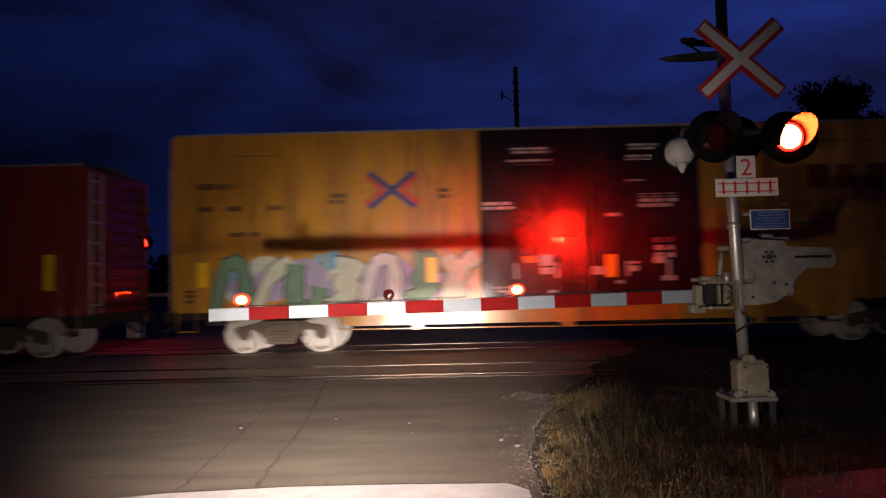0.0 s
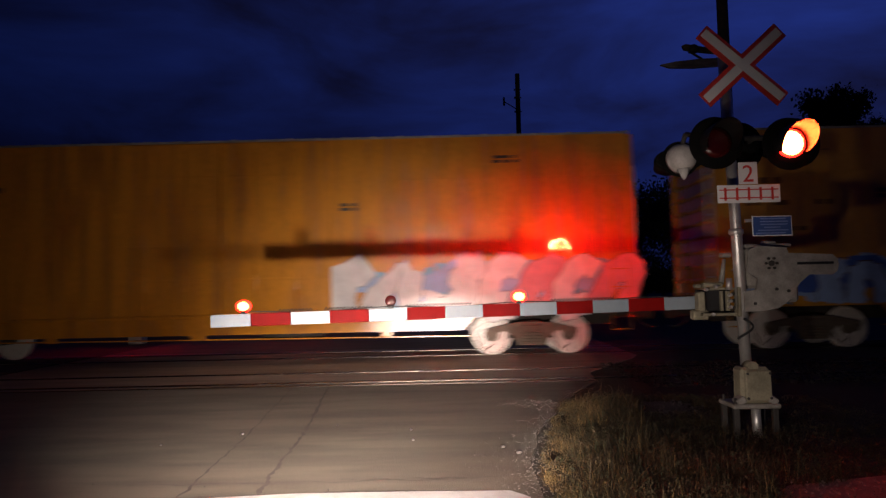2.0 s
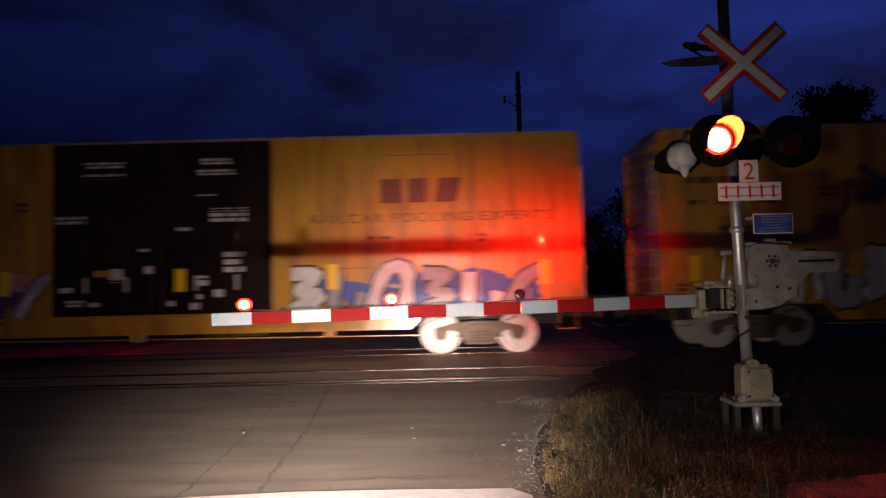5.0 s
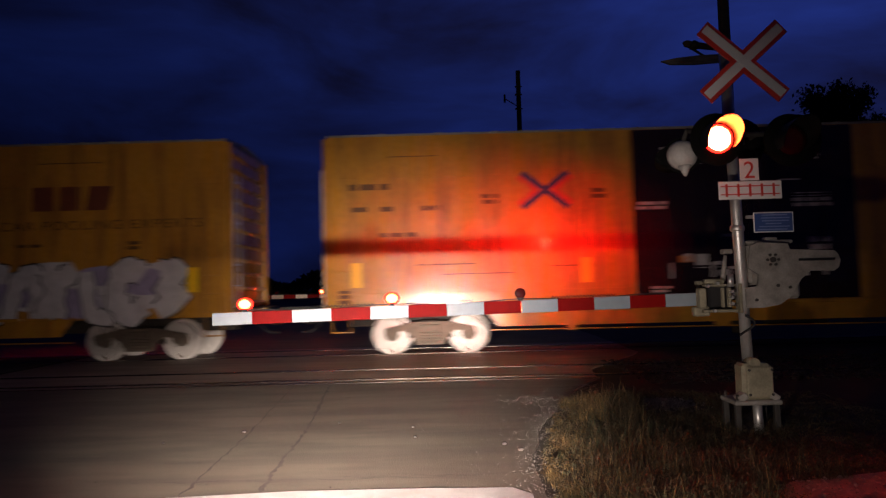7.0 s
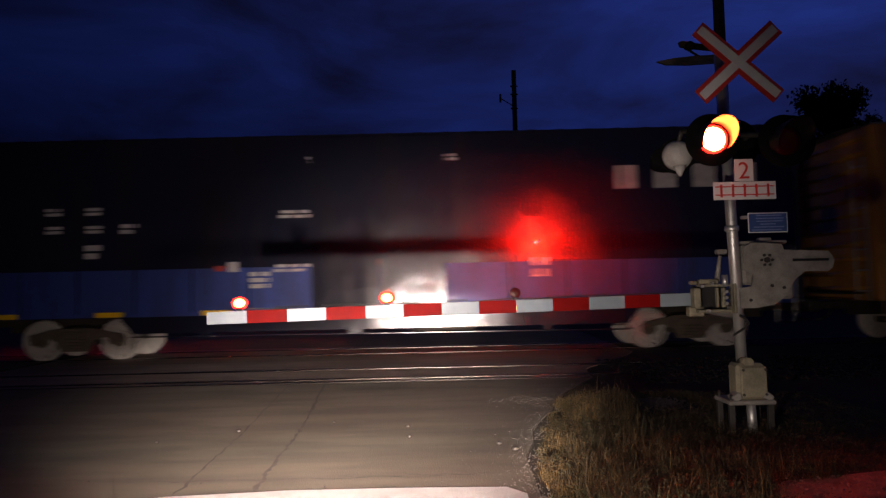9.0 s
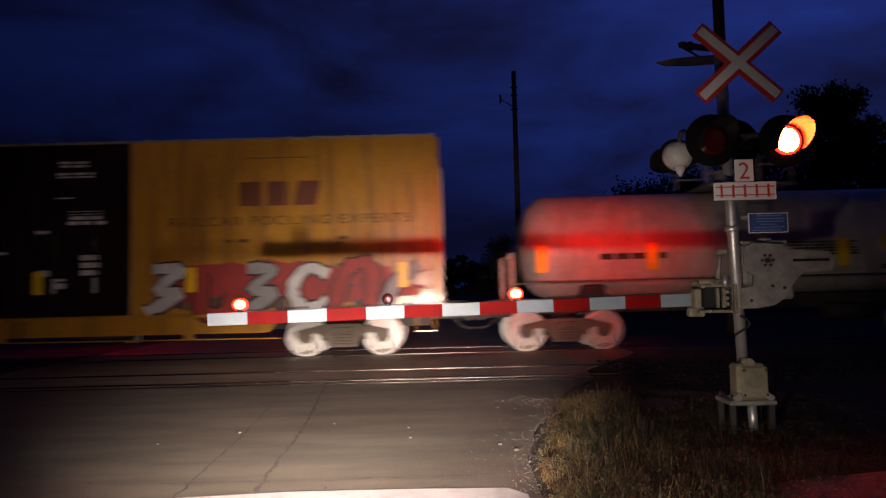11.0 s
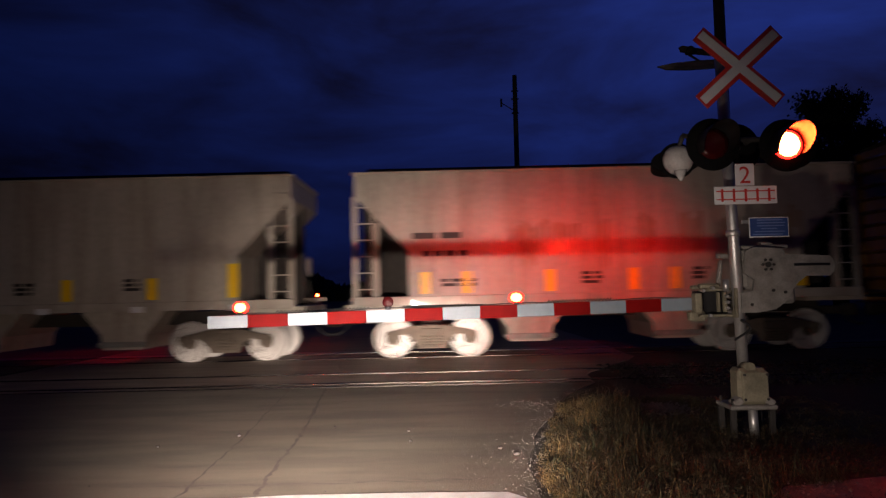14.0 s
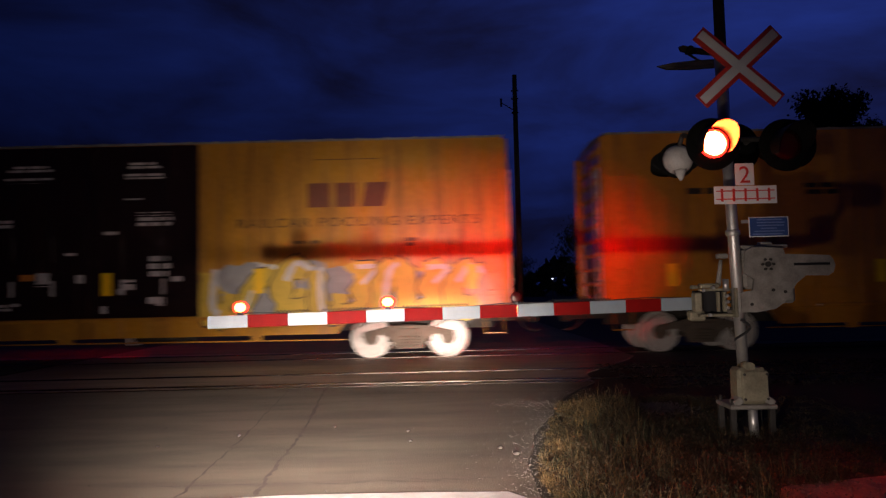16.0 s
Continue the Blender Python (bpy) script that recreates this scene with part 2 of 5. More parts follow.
M["ink_dim"] = material("stencil_faded_brown", (0.16, 0.068, 0.015), 0.6, vary=0.3, scale=9, fine=60, bump=0)
M["ink_brown"] = material("stencil_brown", (0.20, 0.05, 0.018), 0.6, vary=0.2, scale=9, fine=60, bump=0)
M["ink_blue"] = material("emblem_blue", (0.03, 0.045, 0.20), 0.5, vary=0.15, scale=9, fine=60, bump=0)
M["ink_red"] = material("emblem_red", (0.62, 0.07, 0.025), 0.5, vary=0.15, scale=9, fine=60, bump=0)
SPRAY = {
    "white": (0.70, 0.68, 0.66), "pale": (0.62, 0.66, 0.50), "green": (0.16, 0.30, 0.18), "blue": (0.05, 0.12, 0.42), "sky": (0.16, 0.42, 0.60),
    "brown": (0.11, 0.065, 0.05), "ink": (0.018, 0.014, 0.016), "pink": (0.60, 0.26, 0.28), "orange": (0.66, 0.24, 0.035),
    "paleblue": (0.30, 0.44, 0.68), "lilac": (0.42, 0.36, 0.52), "violet": (0.10, 0.05, 0.24), "rust": (0.20, 0.065, 0.03), "yellow": (0.72, 0.48, 0.05), "grey": (0.34, 0.33, 0.33), "red": (0.42, 0.04, 0.03)}
for key, rgb in SPRAY.items():
    M["spray_" + key] = material("spray_" + key, rgb, 0.55, vary=0.22, scale=3.5, fine=25, bump=0)


# ---- mesh helpers ----
def box(bm, c, s, turn=None, bevel=0.0, mat=0):
    out = bmesh.ops.create_cube(bm, size=1.0)["verts"]
    m = Matrix.Translation(c) @ (turn or Matrix.Identity(4)) @ Matrix.Diagonal((*s, 1))
    bmesh.ops.transform(bm, matrix=m, verts=out)
    faces = {f for v in out for f in v.link_faces}
    for f in faces:
        f.material_index = mat
    if bevel:
        bmesh.ops.bevel(bm, geom=list({e for v in out for e in v.link_edges}), offset=bevel, segments=1, affect="EDGES", profile=0.5)
    return out


def rod(bm, a, b, r0, r1=None, seg=12, caps=True, mat=0):
    a, b = Vector(a), Vector(b)
    d = b - a
    out = bmesh.ops.create_cone(bm, cap_ends=caps, segments=seg, radius1=r0, radius2=r0 if r1 is None else r1, depth=d.length)["verts"]
    m = Matrix.Translation((a + b) / 2) @ d.to_track_quat("Z", "Y").to_matrix().to_4x4()
    bmesh.ops.transform(bm, matrix=m, verts=out)
    for f in {f for v in out for f in v.link_faces}:
        f.smooth, f.material_index = len(f.verts) == 4 and seg > 6, mat
    return out


def lathe(bm, profile, m, seg=24, mat=0):
    """Turn (radius, height) pairs round z, then place by m."""
    rings = []
    for r, h in profile:
        rings.append([bm.verts.new(m @ Vector((r * math.cos(2 * math.pi * k / seg), r * math.sin(2 * math.pi * k / seg), h))) for k in range(seg)])
    for p, q in zip(rings, rings[1:]):
        for k in range(seg):
            f = bm.faces.new((p[k], p[(k + 1) % seg], q[(k + 1) % seg], q[k]))
            f.smooth, f.material_index = True, mat
    for ring, flip in ((rings[0], True), (rings[-1], False)):
        if profile[0 if flip else -1][0] > 1e-4:
            f = bm.faces.new(ring[::-1] if flip else ring)
            f.material_index = mat
    return rings


def prism(bm, outline, y0, y1, mat=0):
    """A plate whose outline lies in x and z, from depth y0 to y1."""
    a = [bm.verts.new((x, y0, z)) for x, z in outline]
    b = [bm.verts.new((x, y1, z)) for x, z in outline]
    k = len(a)
    for f in [bm.faces.new(a), bm.faces.new(b[::-1])] + [bm.faces.new((a[i], b[i], b[(i + 1) % k], a[(i + 1) % k])) for i in range(k)]:
        f.material_index = mat


def mesh_of(name, bm, *mats):
    bmesh.ops.recalc_face_normals(bm, faces=bm.faces)
    me = bpy.data.meshes.new(name)
    bm.to_mesh(me)
    bm.free()
    for m in mats:
        me.materials.append(M[m])
    return me


def part(name, bm, mat, parent, label=""):
    mats = mat if isinstance(mat, tuple) else (mat,)
    ob = new(name, mesh_of(name, bm, *mats))
    ob.parent = parent
    return tagged(ob, label)


def thing(name, label, category, group="", at=(0, 0, 0), kind=""):
    ob = new(name)
    ob.location = at
    ob.empty_display_size = 0.2
    return tagged(ob, label, category, group, kind)


def setting(name, bm, mat, label, category):
    mats = mat if isinstance(mat, tuple) else (mat,)
    return tagged(new(name, mesh_of(name, bm, *mats)), label, category, "", "structure")


def B():
    return bmesh.new()


# ---- ground, road and tracks ----
bm = B()
box(bm, (0, 0, -0.17), (6000, 6000, 0.3))
setting("ground", bm, "soil", "dark bare soil under dry grass beside the tracks", "ground")

RIGHT = [(-40, 0.7), (3.0, 0.55), (5.2, 0.6), (6.4, 0.68), (8.0, 1.05), (9.7, 1.6), (11.3, 2.30), (12.6, 2.5), (15.2, 4.05), (19.0, 4.15), (60, 4.15)]
LEFT = -9.0


def right_edge(y):
    for (a, xa), (b, xb) in zip(RIGHT, RIGHT[1:]):
        if a <= y <= b:
            return xa + (xb - xa) * (y - a) / (b - a)
    return 4.15


def slab(bm, y0, y1, top, steps=1, wobble=0.0, left=LEFT, seed=1):
    rnd = random.Random(seed)
    ys = [y0 + (y1 - y0) * k / steps for k in range(steps + 1)]
    xs = [right_edge(y) + rnd.uniform(-wobble, wobble) for y in ys]
    tl = [bm.verts.new((left, y, top)) for y in ys]
    tr = [bm.verts.new((x, y, top)) for x, y in zip(xs, ys)]
    br = [bm.verts.new((x + 0.03, y, top - 0.1)) for x, y in zip(xs, ys)]
    for k in range(steps):
        bm.faces.new((tl[k], tr[k], tr[k + 1], tl[k + 1]))
        bm.faces.new((tr[k], br[k], br[k + 1], tr[k + 1]))


bm = B()
slab(bm, -40, 11.33, 0.0, 90, 0.05)
slab(bm, 18.35, 60, 0.0, 20, 0.05)
road = setting("road", bm, "asphalt", "grey worn asphalt road with tar seams and gravel edge", "road")

RAILS = (11.75, 13.19, 16.25, 17.69)
crossing = thing("crossing_surface", "dark asphalt crossing surface between the rails", "road", kind="structure")
for y0, y1 in ((11.37, 11.66), (11.86, 13.08), (13.28, 16.16), (16.36, 17.58), (17.78, 18.34)):
    bm = B()
    slab(bm, y0, y1, -0.004, 4, 0.03, seed=int(y0 * 10))
    part("crossing_panel", bm, "panel", crossing)
bm = B()
box(bm, (-2.45, 14.85, -0.06), (13.7, 7.0, 0.06))
setting("flangeway_bed", bm, "rubber", "dark rubber flangeway gaps along the rails", "crossing")
bm = B()
box(bm, (153.4, 14.8, -0.05), (300.0, 7.6, 0.07))
box(bm, (-159.3, 14.8, -0.05), (300.0, 7.6, 0.07))
setting("track_bed", bm, "ballast", "dark stone ballast bed under two tracks", "ballast")
for y in RAILS:
    rail = thing("rail", "worn steel running rail set in the crossing", "rail", "running rails", (0, y, 0), "structure")
    bm = B()
    box(bm, (0, 0, -0.012), (640, 0.072, 0.034), bevel=0.008)
    part("rail_head", bm, "rail", rail)
    bm = B()
    box(bm, (0, 0, -0.05), (640, 0.02, 0.06))
    part("rail_web", bm, "cast", rail)
bm = B()
x_r = right_edge(11.33)
box(bm, ((LEFT + x_r) / 2, 11.34, -0.010), (x_r - LEFT, 0.05, 0.036), bevel=0.006)
setting("crossing_header", bm, "rail", "thin pale steel edge strip before the crossing", "trim")

bm = B()
prism_pts = [(-2.75, 5.02), (-2.1, 5.2), (-1.2, 5.3), (-0.3, 5.3), (0.42, 5.27), (0.55, 5.1), (0.55, 4.82), (-0.4, 4.85), (-1.4, 4.83), (-2.7, 4.6)]
f = bm.faces.new([bm.verts.new((x, y, 0.006)) for x, y in prism_pts])
setting("stop_line", bm, "white_line", "worn white painted stop line on asphalt", "road marking")


def seam(pts, width, seed):
    """A wandering tar seam along the road."""
    rnd = random.Random(seed)
    bm = B()
    fine = []
    for (xa, ya), (xb, yb) in zip(pts, pts[1:]):
        for k in range(24):
            u = k / 24
            fine.append((xa + (xb - xa) * u + rnd.uniform(-0.018, 0.018), ya + (yb - ya) * u))
    prev = None
    for x, y in fine:
        w = width * rnd.uniform(0.35, 1.4)
        now = (bm.verts.new((x - w, y, 0.0035)), bm.verts.new((x + w, y, 0.0035)))
        if prev:
            bm.faces.new((prev[0], prev[1], now[1], now[0]))
        prev = now
    ob = part("tar_seam", bm, "tar", road, "dark tar-filled seam")


seam([(-2.0, 4.0), (-2.07, 5.6), (-2.2, 7.5), (-2.55, 11.3)], 0.011, 1)
seam([(-1.45, 4.9), (-1.52, 6.0), (-1.62, 7.8), (-1.98, 11.3)], 0.020, 2)
for k, (x0, x1, y) in enumerate(((-2.6, 0.1, 5.62), (-0.9, 0.35, 5.66), (-4.5, 0.4, 7.6), (-3.5, 0.8, 8.9), (-5.0, -1.0, 10.2))):
    rnd = random.Random(k)
    bm = B()
    prev = None
    for j in range(40):
        x = x0 + (x1 - x0) * j / 39
        yy, w = y + 0.02 * math.sin(j * 0.7 + k) + rnd.uniform(-0.01, 0.01), rnd.uniform(0.001, 0.006 if k > 1 else 0.011)
        now = (bm.verts.new((x, yy - w, 0.003)), bm.verts.new((x, yy + w, 0.003)))
        if prev:
            bm.faces.new((prev[0], prev[1], now[1], now[0]))
        prev = now
    part("crack", bm, "tar", road, "fine crack across the asphalt")


# ---- the crossing signal ----
def lamp_head(sig, c, facing, pale=False, yaw=0.0, glow=""):
    """One flasher: dark disc, hood, lens, and the glowing insert that slides out of the lens to light up. facing: -1 to the road, +1 to the tracks."""
    swing = Matrix.Rotation(radians(yaw), 4, "Z")
    m = Matrix.Translation(c) @ swing @ Matrix.Rotation(radians(90 if facing < 0 else -90), 4, "X")
    bm = B()
    rim = 0.185 if pale else 0.255
    lathe(bm, [(rim, -0.02), (rim + 0.005, -0.005), (rim, 0.01), (0.15, 0.012)], m, 32)
    disc = part("background_disc", bm, "matt", sig, "matt black round backing disc")
    bm = B()
    lathe(bm, [(0.02, -0.20), (0.08, -0.19), (0.13, -0.14), (0.155, -0.06), (0.16, -0.02)], m, 24)
    part("housing", bm, "dome" if pale else "matt", sig, "pale enamel lamp housing" if pale else "black lamp housing")
    bm = B()
    lathe(bm, [(0.15, 0.012), (0.15, 0.016), (0.09, 0.026), (0.03, 0.03), (0.002, 0.031)], m, 24)
    part("lens", bm, "lens", sig, "dark red glass lens")
    bm = B()
    # track side: an added slotted tube that narrows the red beam, no real hood
    if facing > 0:
        dip = Matrix.Translation(c) @ swing @ Matrix.Rotation(radians(-5), 4, "X") @ Matrix.Rotation(radians(-90), 4, "X")
        lathe(bm, [(0.120, -0.01), (0.120, 0.05), (0.070, 0.052), (0.070, 0.40), (0.078, 0.40), (0.124, 0.05), (0.124, 0.0)], dip @ Matrix.Diagonal((2.1, 1, 1, 1)), 24)
    seg = 22 if facing < 0 else 0
    for k in range(seg):
        a0, a1 = radians(-35 + 250 * k / seg), radians(-35 + 250 * (k + 1) / seg)
        mid = radians(90)
        d0 = 0.37 * (0.35 + 0.65 * max(0, math.cos((a0 - mid) * 0.72)))
        d1 = 0.37 * (0.35 + 0.65 * max(0, math.cos((a1 - mid) * 0.72)))
        for r, fl in ((0.165, 1), (0.159, -1)):
            vs = [bm.verts.new(Vector(c) + Vector((r * math.cos(a), facing * d, r * math.sin(a)))) for a, d in ((a0, 0.0), (a1, 0.0), (a1, d1), (a0, d0))]
            bm.faces.new(vs[::fl])
    part("hood", bm, "matt" if facing > 0 else "black", sig, "black hood over the lens, an added beam-shaping tube on track-side lamps")
    if pale:
        return None
    bm = B()
    turn = swing @ Matrix.Rotation(radians(90 if facing < 0 else -90), 4, "X")
    size = 1.0 if facing < 0 else 0.5
    lathe(bm, [(0.142 * size, -0.010), (0.142 * size, 0.0), (0.118 * size, 0.006)], turn, 24, 1)
    lathe(bm, [(0.118 * size, 0.006), (0.09 * size, 0.012), (0.05 * size, 0.016), (0.002, 0.018)], turn, 24)
    bulb = part("lamp_insert", bm, (glow or ("glow_back" if facing > 0 else "glow"), "glow_halo_rim"), sig, "glowing red lamp insert")
    way = swing @ Vector((0, facing, 0))
    bulb.location = Vector(c) + way * 0.02
    return (bulb, Vector(c), way)


def crossbuck(sig, c, size):
    for k, ang in enumerate((42, -42)):
        t = Matrix.Rotation(radians(-ang), 4, "Y")
        bm = B()
        box(bm, Vector(c) + Vector((0, 0.012 * k, 0)), (size, 0.008, 0.172), t, bevel=0.002)
        blade = part("blade", bm, "sign_red", sig, "red-edged white crossbuck blade")
        bm = B()
        box(bm, Vector(c) + Vector((0, -0.0066 - 0.0034 * k, 0)), (size - 0.036, 0.003, 0.088), t)
        part("face", bm, "sign_white", blade, "white reflective stripe")


def near_signal():
    sig = thing("crossing_signal", "galvanised railway crossing signal mast with crossbuck and red flashers", "signal", at=(0, 0, 0))
    bm = B()
    rod(bm, (2.985, 7.1, 0.32), (2.885, 7.1, 3.95), 0.055, 0.055, 20)
    part("mast", bm, "galv", sig, "galvanised steel mast")
    bm = B()
    lathe(bm, [(0.062, 0), (0.072, 0.01), (0.072, 0.05), (0.062, 0.06)], Matrix.Translation((2.935, 7.1, 2.0)), 20)
    part("collar", bm, "galv", sig)
    # junction box at the foot
    bm = B()
    box(bm, (2.985, 7.02, 0.50), (0.29, 0.22, 0.36), bevel=0.03)
    rod(bm, (2.97, 6.92, 0.685), (2.97, 7.10, 0.685), 0.05, seg=16)
    part("junction_box", bm, "beige", sig, "beige cast junction box")
    bm = B()
    box(bm, (3.005, 6.90, 0.50), (0.25, 0.025, 0.30), bevel=0.01)
    part("box_cover", bm, "beige", sig)
    for dx in (-0.11, 0.11):
        for z in (0.38, 0.62):
            bm = B()
            rod(bm, (3.005 + dx, 6.875, z), (3.005 + dx, 6.90, z), 0.013, seg=8)
            part("bolt", bm, "cast", sig)
    bm = B()
    box(bm, (2.97, 7.06, 0.305), (0.46, 0.40, 0.045), bevel=0.012)
    part("base_plate", bm, "silver", sig, "bolted base casting")
    for dx, ang in ((-0.14, -35), (0.17, 35)):
        bm = B()
        box(bm, (2.97 + dx, 6.95, 0.355), (0.09, 0.14, 0.07), Matrix.Rotation(radians(ang), 4, "Y"), bevel=0.01)
        part("gusset", bm, "silver", sig)
    for x, y in ((2.78, 6.92), (3.16, 6.92), (2.78, 7.22), (3.16, 7.22)):
        bm = B()
        box(bm, (x, y, 0.13), (0.055, 0.055, 0.33), bevel=0.006)
        rod(bm, (x, y, 0.29), (x, y, 0.38), 0.016, seg=8)
        part("leg", bm, "cast", sig, "dark steel base leg")
    bm = B()
    rod(bm, (2.985, 6.93, -0.03), (2.975, 6.93, 0.31), 0.045, seg=14)
    part("conduit", bm, "galv", sig, "bright conduit pipe")
    # crossbuck and plates
    crossbuck(sig, (2.935, 6.76, 3.650), 1.04)
    bm = B()
    box(bm, (2.93, 6.745, 2.575), (0.185, 0.006, 0.215), bevel=0.002)
    plate = part("number_plate", bm, "sign_white", sig, "white plate with a red figure two")
    txt = bpy.data.curves.new("figure", "FONT")
    txt.body, txt.size, txt.align_x, txt.extrude = "2", 0.235, "CENTER", 0.001
    tmp = new("figure", txt)
    deps = bpy.context.evaluated_depsgraph_get()
    me = bpy.data.meshes.new_from_object(tmp.evaluated_get(deps))
    bpy.data.objects.remove(tmp)
    me.materials.clear()
    me.materials.append(M["sign_red"])
    fig = new("figure", me)
    fig.matrix_world = Matrix.Translation((2.93, 6.740, 2.49)) @ Matrix.Rotation(radians(90), 4, "X")
    fig.parent = plate
    bm = B()
    box(bm, (2.93, 6.745, 2.373), (0.61, 0.006, 0.175), bevel=0.002)
    strip = part("track_plate", bm, "sign_white", sig, "white plate with a red track symbol")
    bm = B()
    for z in (2.333, 2.413):
        box(bm, (2.93, 6.7405, z), (0.57, 0.002, 0.011))
    for k in range(5):
        box(bm, (2.93 + (k - 2) * 0.114, 6.7395, 2.373), (0.022, 0.002, 0.125))
    part("track_symbol", bm, "sign_red", strip)
    bm = B()
    box(bm, (3.14, 6.745, 2.055), (0.385, 0.005, 0.195), bevel=0.002)
    blue = part("notice", bm, "sign_white", sig, "blue notice plate with white border")
    bm = B()
    box(bm, (3.14, 6.741, 2.055), (0.366, 0.003, 0.177))
    part("notice_face", bm, "sign_blue", blue)
    bm = B()
    rnd = random.Random(5)
    for k in range(6):
        w = 0.2 + rnd.uniform(-0.05, 0.1)
        box(bm, (3.14 + rnd.uniform(-0.02, 0.02), 6.7390, 2.125 - k * 0.028), (w, 0.001, 0.009))
    part("notice_bars", bm, "notice_ink", blue)
    bm = B()
    box(bm, (2.98, 6.80, 2.115), (0.16, 0.02, 0.03))
    part("bracket", bm, "galv", sig)
    bm = B()
    box(bm, (2.91, 6.93, 2.44), (0.05, 0.36, 0.04))
    part("bracket", bm, "galv", sig)
    bm = B()
    box(bm, (2.89, 6.97, 3.65), (0.05, 0.36, 0.05))
    part("bracket", bm, "galv", sig)
    # lamp bar
    bm = B()
    rod(bm, (2.55, 7.0, 2.97), (3.55, 7.0, 2.97), 0.028, seg=12)
    rod(bm, (2.90, 6.95, 2.86), (2.90, 6.95, 3.09), 0.085, seg=18)
    part("crossarm", bm, "cast", sig)
    made = [("left", *lamp_head(sig, (2.635, 6.75, 2.880), -1)), ("right", *lamp_head(sig, (3.35, 6.75, 2.855), -1, glow="glow_low")),
            ("left", *lamp_head(sig, (3.12, 7.32, 2.95), 1, yaw=12)), ("right", *lamp_head(sig, (3.72, 7.32, 2.98), 1, yaw=10, glow="glow_back_low"))]
    lamp_head(sig, (2.47, 7.32, 2.83), 1, True)
    bm = B()
    rod(bm, (2.47, 7.22, 2.71), (2.475, 7.22, 2.60), 0.07, 0.015, 14)
    part("drain_cone", bm, "dome", sig, "pale enamel cone under the lamp housing")
    for p, q in (((2.46, 7.24, 2.92), (2.48, 7.14, 3.06)), ((2.48, 7.14, 3.06), (2.62, 7.0, 2.99)), ((3.12, 7.22, 2.95), (3.12, 7.0, 2.97)), ((3.72, 7.22, 2.98), (3.50, 7.0, 2.97)), ((2.635, 6.82, 2.880), (2.635, 7.0, 2.97)), ((3.35, 6.82, 2.855), (3.38, 7.0, 2.97))):
        bm = B()
        rod(bm, p, q, 0.025, seg=10)
        part("lamp_bracket", bm, "cast", sig)
    return sig, made


def arm_lamp(parent, c, steady=False):
    bm = B()
    box(bm, Vector(c) + Vector((0, 0, -0.064)), (0.055, 0.05, 0.032), bevel=0.008)
    rod(bm, Vector(c) + Vector((0, 0, -0.052)), Vector(c) + Vector((0, 0, -0.044)), 0.036, seg=14)
    base = part("lamp_base", bm, "black", parent, "black lamp bracket")
    ring = Matrix.Translation(c) @ Matrix.Rotation(radians(90), 4, "X")
    bm = B()
    lathe(bm, [(0.01, -0.013), (0.05, -0.012), (0.055, -0.008), (0.055, 0.008), (0.05, 0.012), (0.01, 0.013)], ring, 18)
    part("lamp_lens", bm, "lens", parent, "round dark red arm lamp")
    bm = B()
    turn = Matrix.Rotation(radians(90), 4, "X")
    # lit shape stretched past the lens so that it carries the glare's width
    wide = Matrix.Diagonal((1.30, 1.0, 1.0, 1.0))
    turn = wide @ turn
    lathe(bm, [(0.040, -0.0170), (0.052, -0.0162), (0.0605, -0.010), (0.0605, 0.010), (0.052, 0.0162), (0.040, 0.0170)], turn, 20, 1)
    lathe(bm, [(0.002, 0.0178), (0.043, 0.0172)], turn, 20)
    lathe(bm, [(0.002, -0.0178), (0.043, -0.0172)], turn, 20)
    glow = part("lamp_glow", bm, ("glow_arm", "glow_halo_rim"), parent, "lit red arm lamp, widened with a red halo rim")
    glow.location = c
    return glow


def gate(tip, root, label, white="arm_white_dimmed", group="crossing gates"):
    """The lowered arm with its stripes and lamps."""
    g = thing("crossing_gate", label, "barrier", group)
    tip, root = Vector(tip), Vector(root)
    d = root - tip
    n = 13
    step = d.length / n
    turn = d.to_track_quat("X", "Z").to_matrix().to_4x4()
    up = turn.to_3x3() @ Vector((0, 0, 1))
    for k in range(n):
        c = tip + d.normalized() * (k + 0.5) * step
        hgt = 0.122 + 0.012 * k / n
        bm = B()
        box(bm, c, (step - 0.0012, 0.05, hgt), turn, bevel=0.004)
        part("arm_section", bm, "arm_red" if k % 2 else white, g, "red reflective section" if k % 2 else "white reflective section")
    # cable along the top with coils near the lamps
    bm = B()
    pts = [tip + d * u + up * (0.066 + 0.012 * math.sin(u * 23)) for u in [0.06 + 0.92 * k / 40 for k in range(41)]]
    for a, b in zip(pts, pts[1:]):
        rod(bm, a, b, 0.006, seg=5)
    part("cable", bm, "cable", g)
    for u0, u1 in ((0.13, 0.20), (0.22, 0.32), (0.38, 0.52), (0.68, 0.82)):
        bm = B()
        cnt = int((u1 - u0) * d.length / 0.018)
        prev = None
        for k in range(cnt):
            p = tip + d * (u0 + (u1 - u0) * k / cnt) + up * (0.078 + (0.016 if k % 2 else -0.010))
            if prev is not None:
                rod(bm, prev, p, 0.0045, seg=4)
            prev = p
        part("coiled_cable", bm, "cable", g)
    glows = []
    for u in (0.063, 0.352, 0.615):
        glows.append(arm_lamp(g, tip + d * u + up * 0.135))
    return g, glows


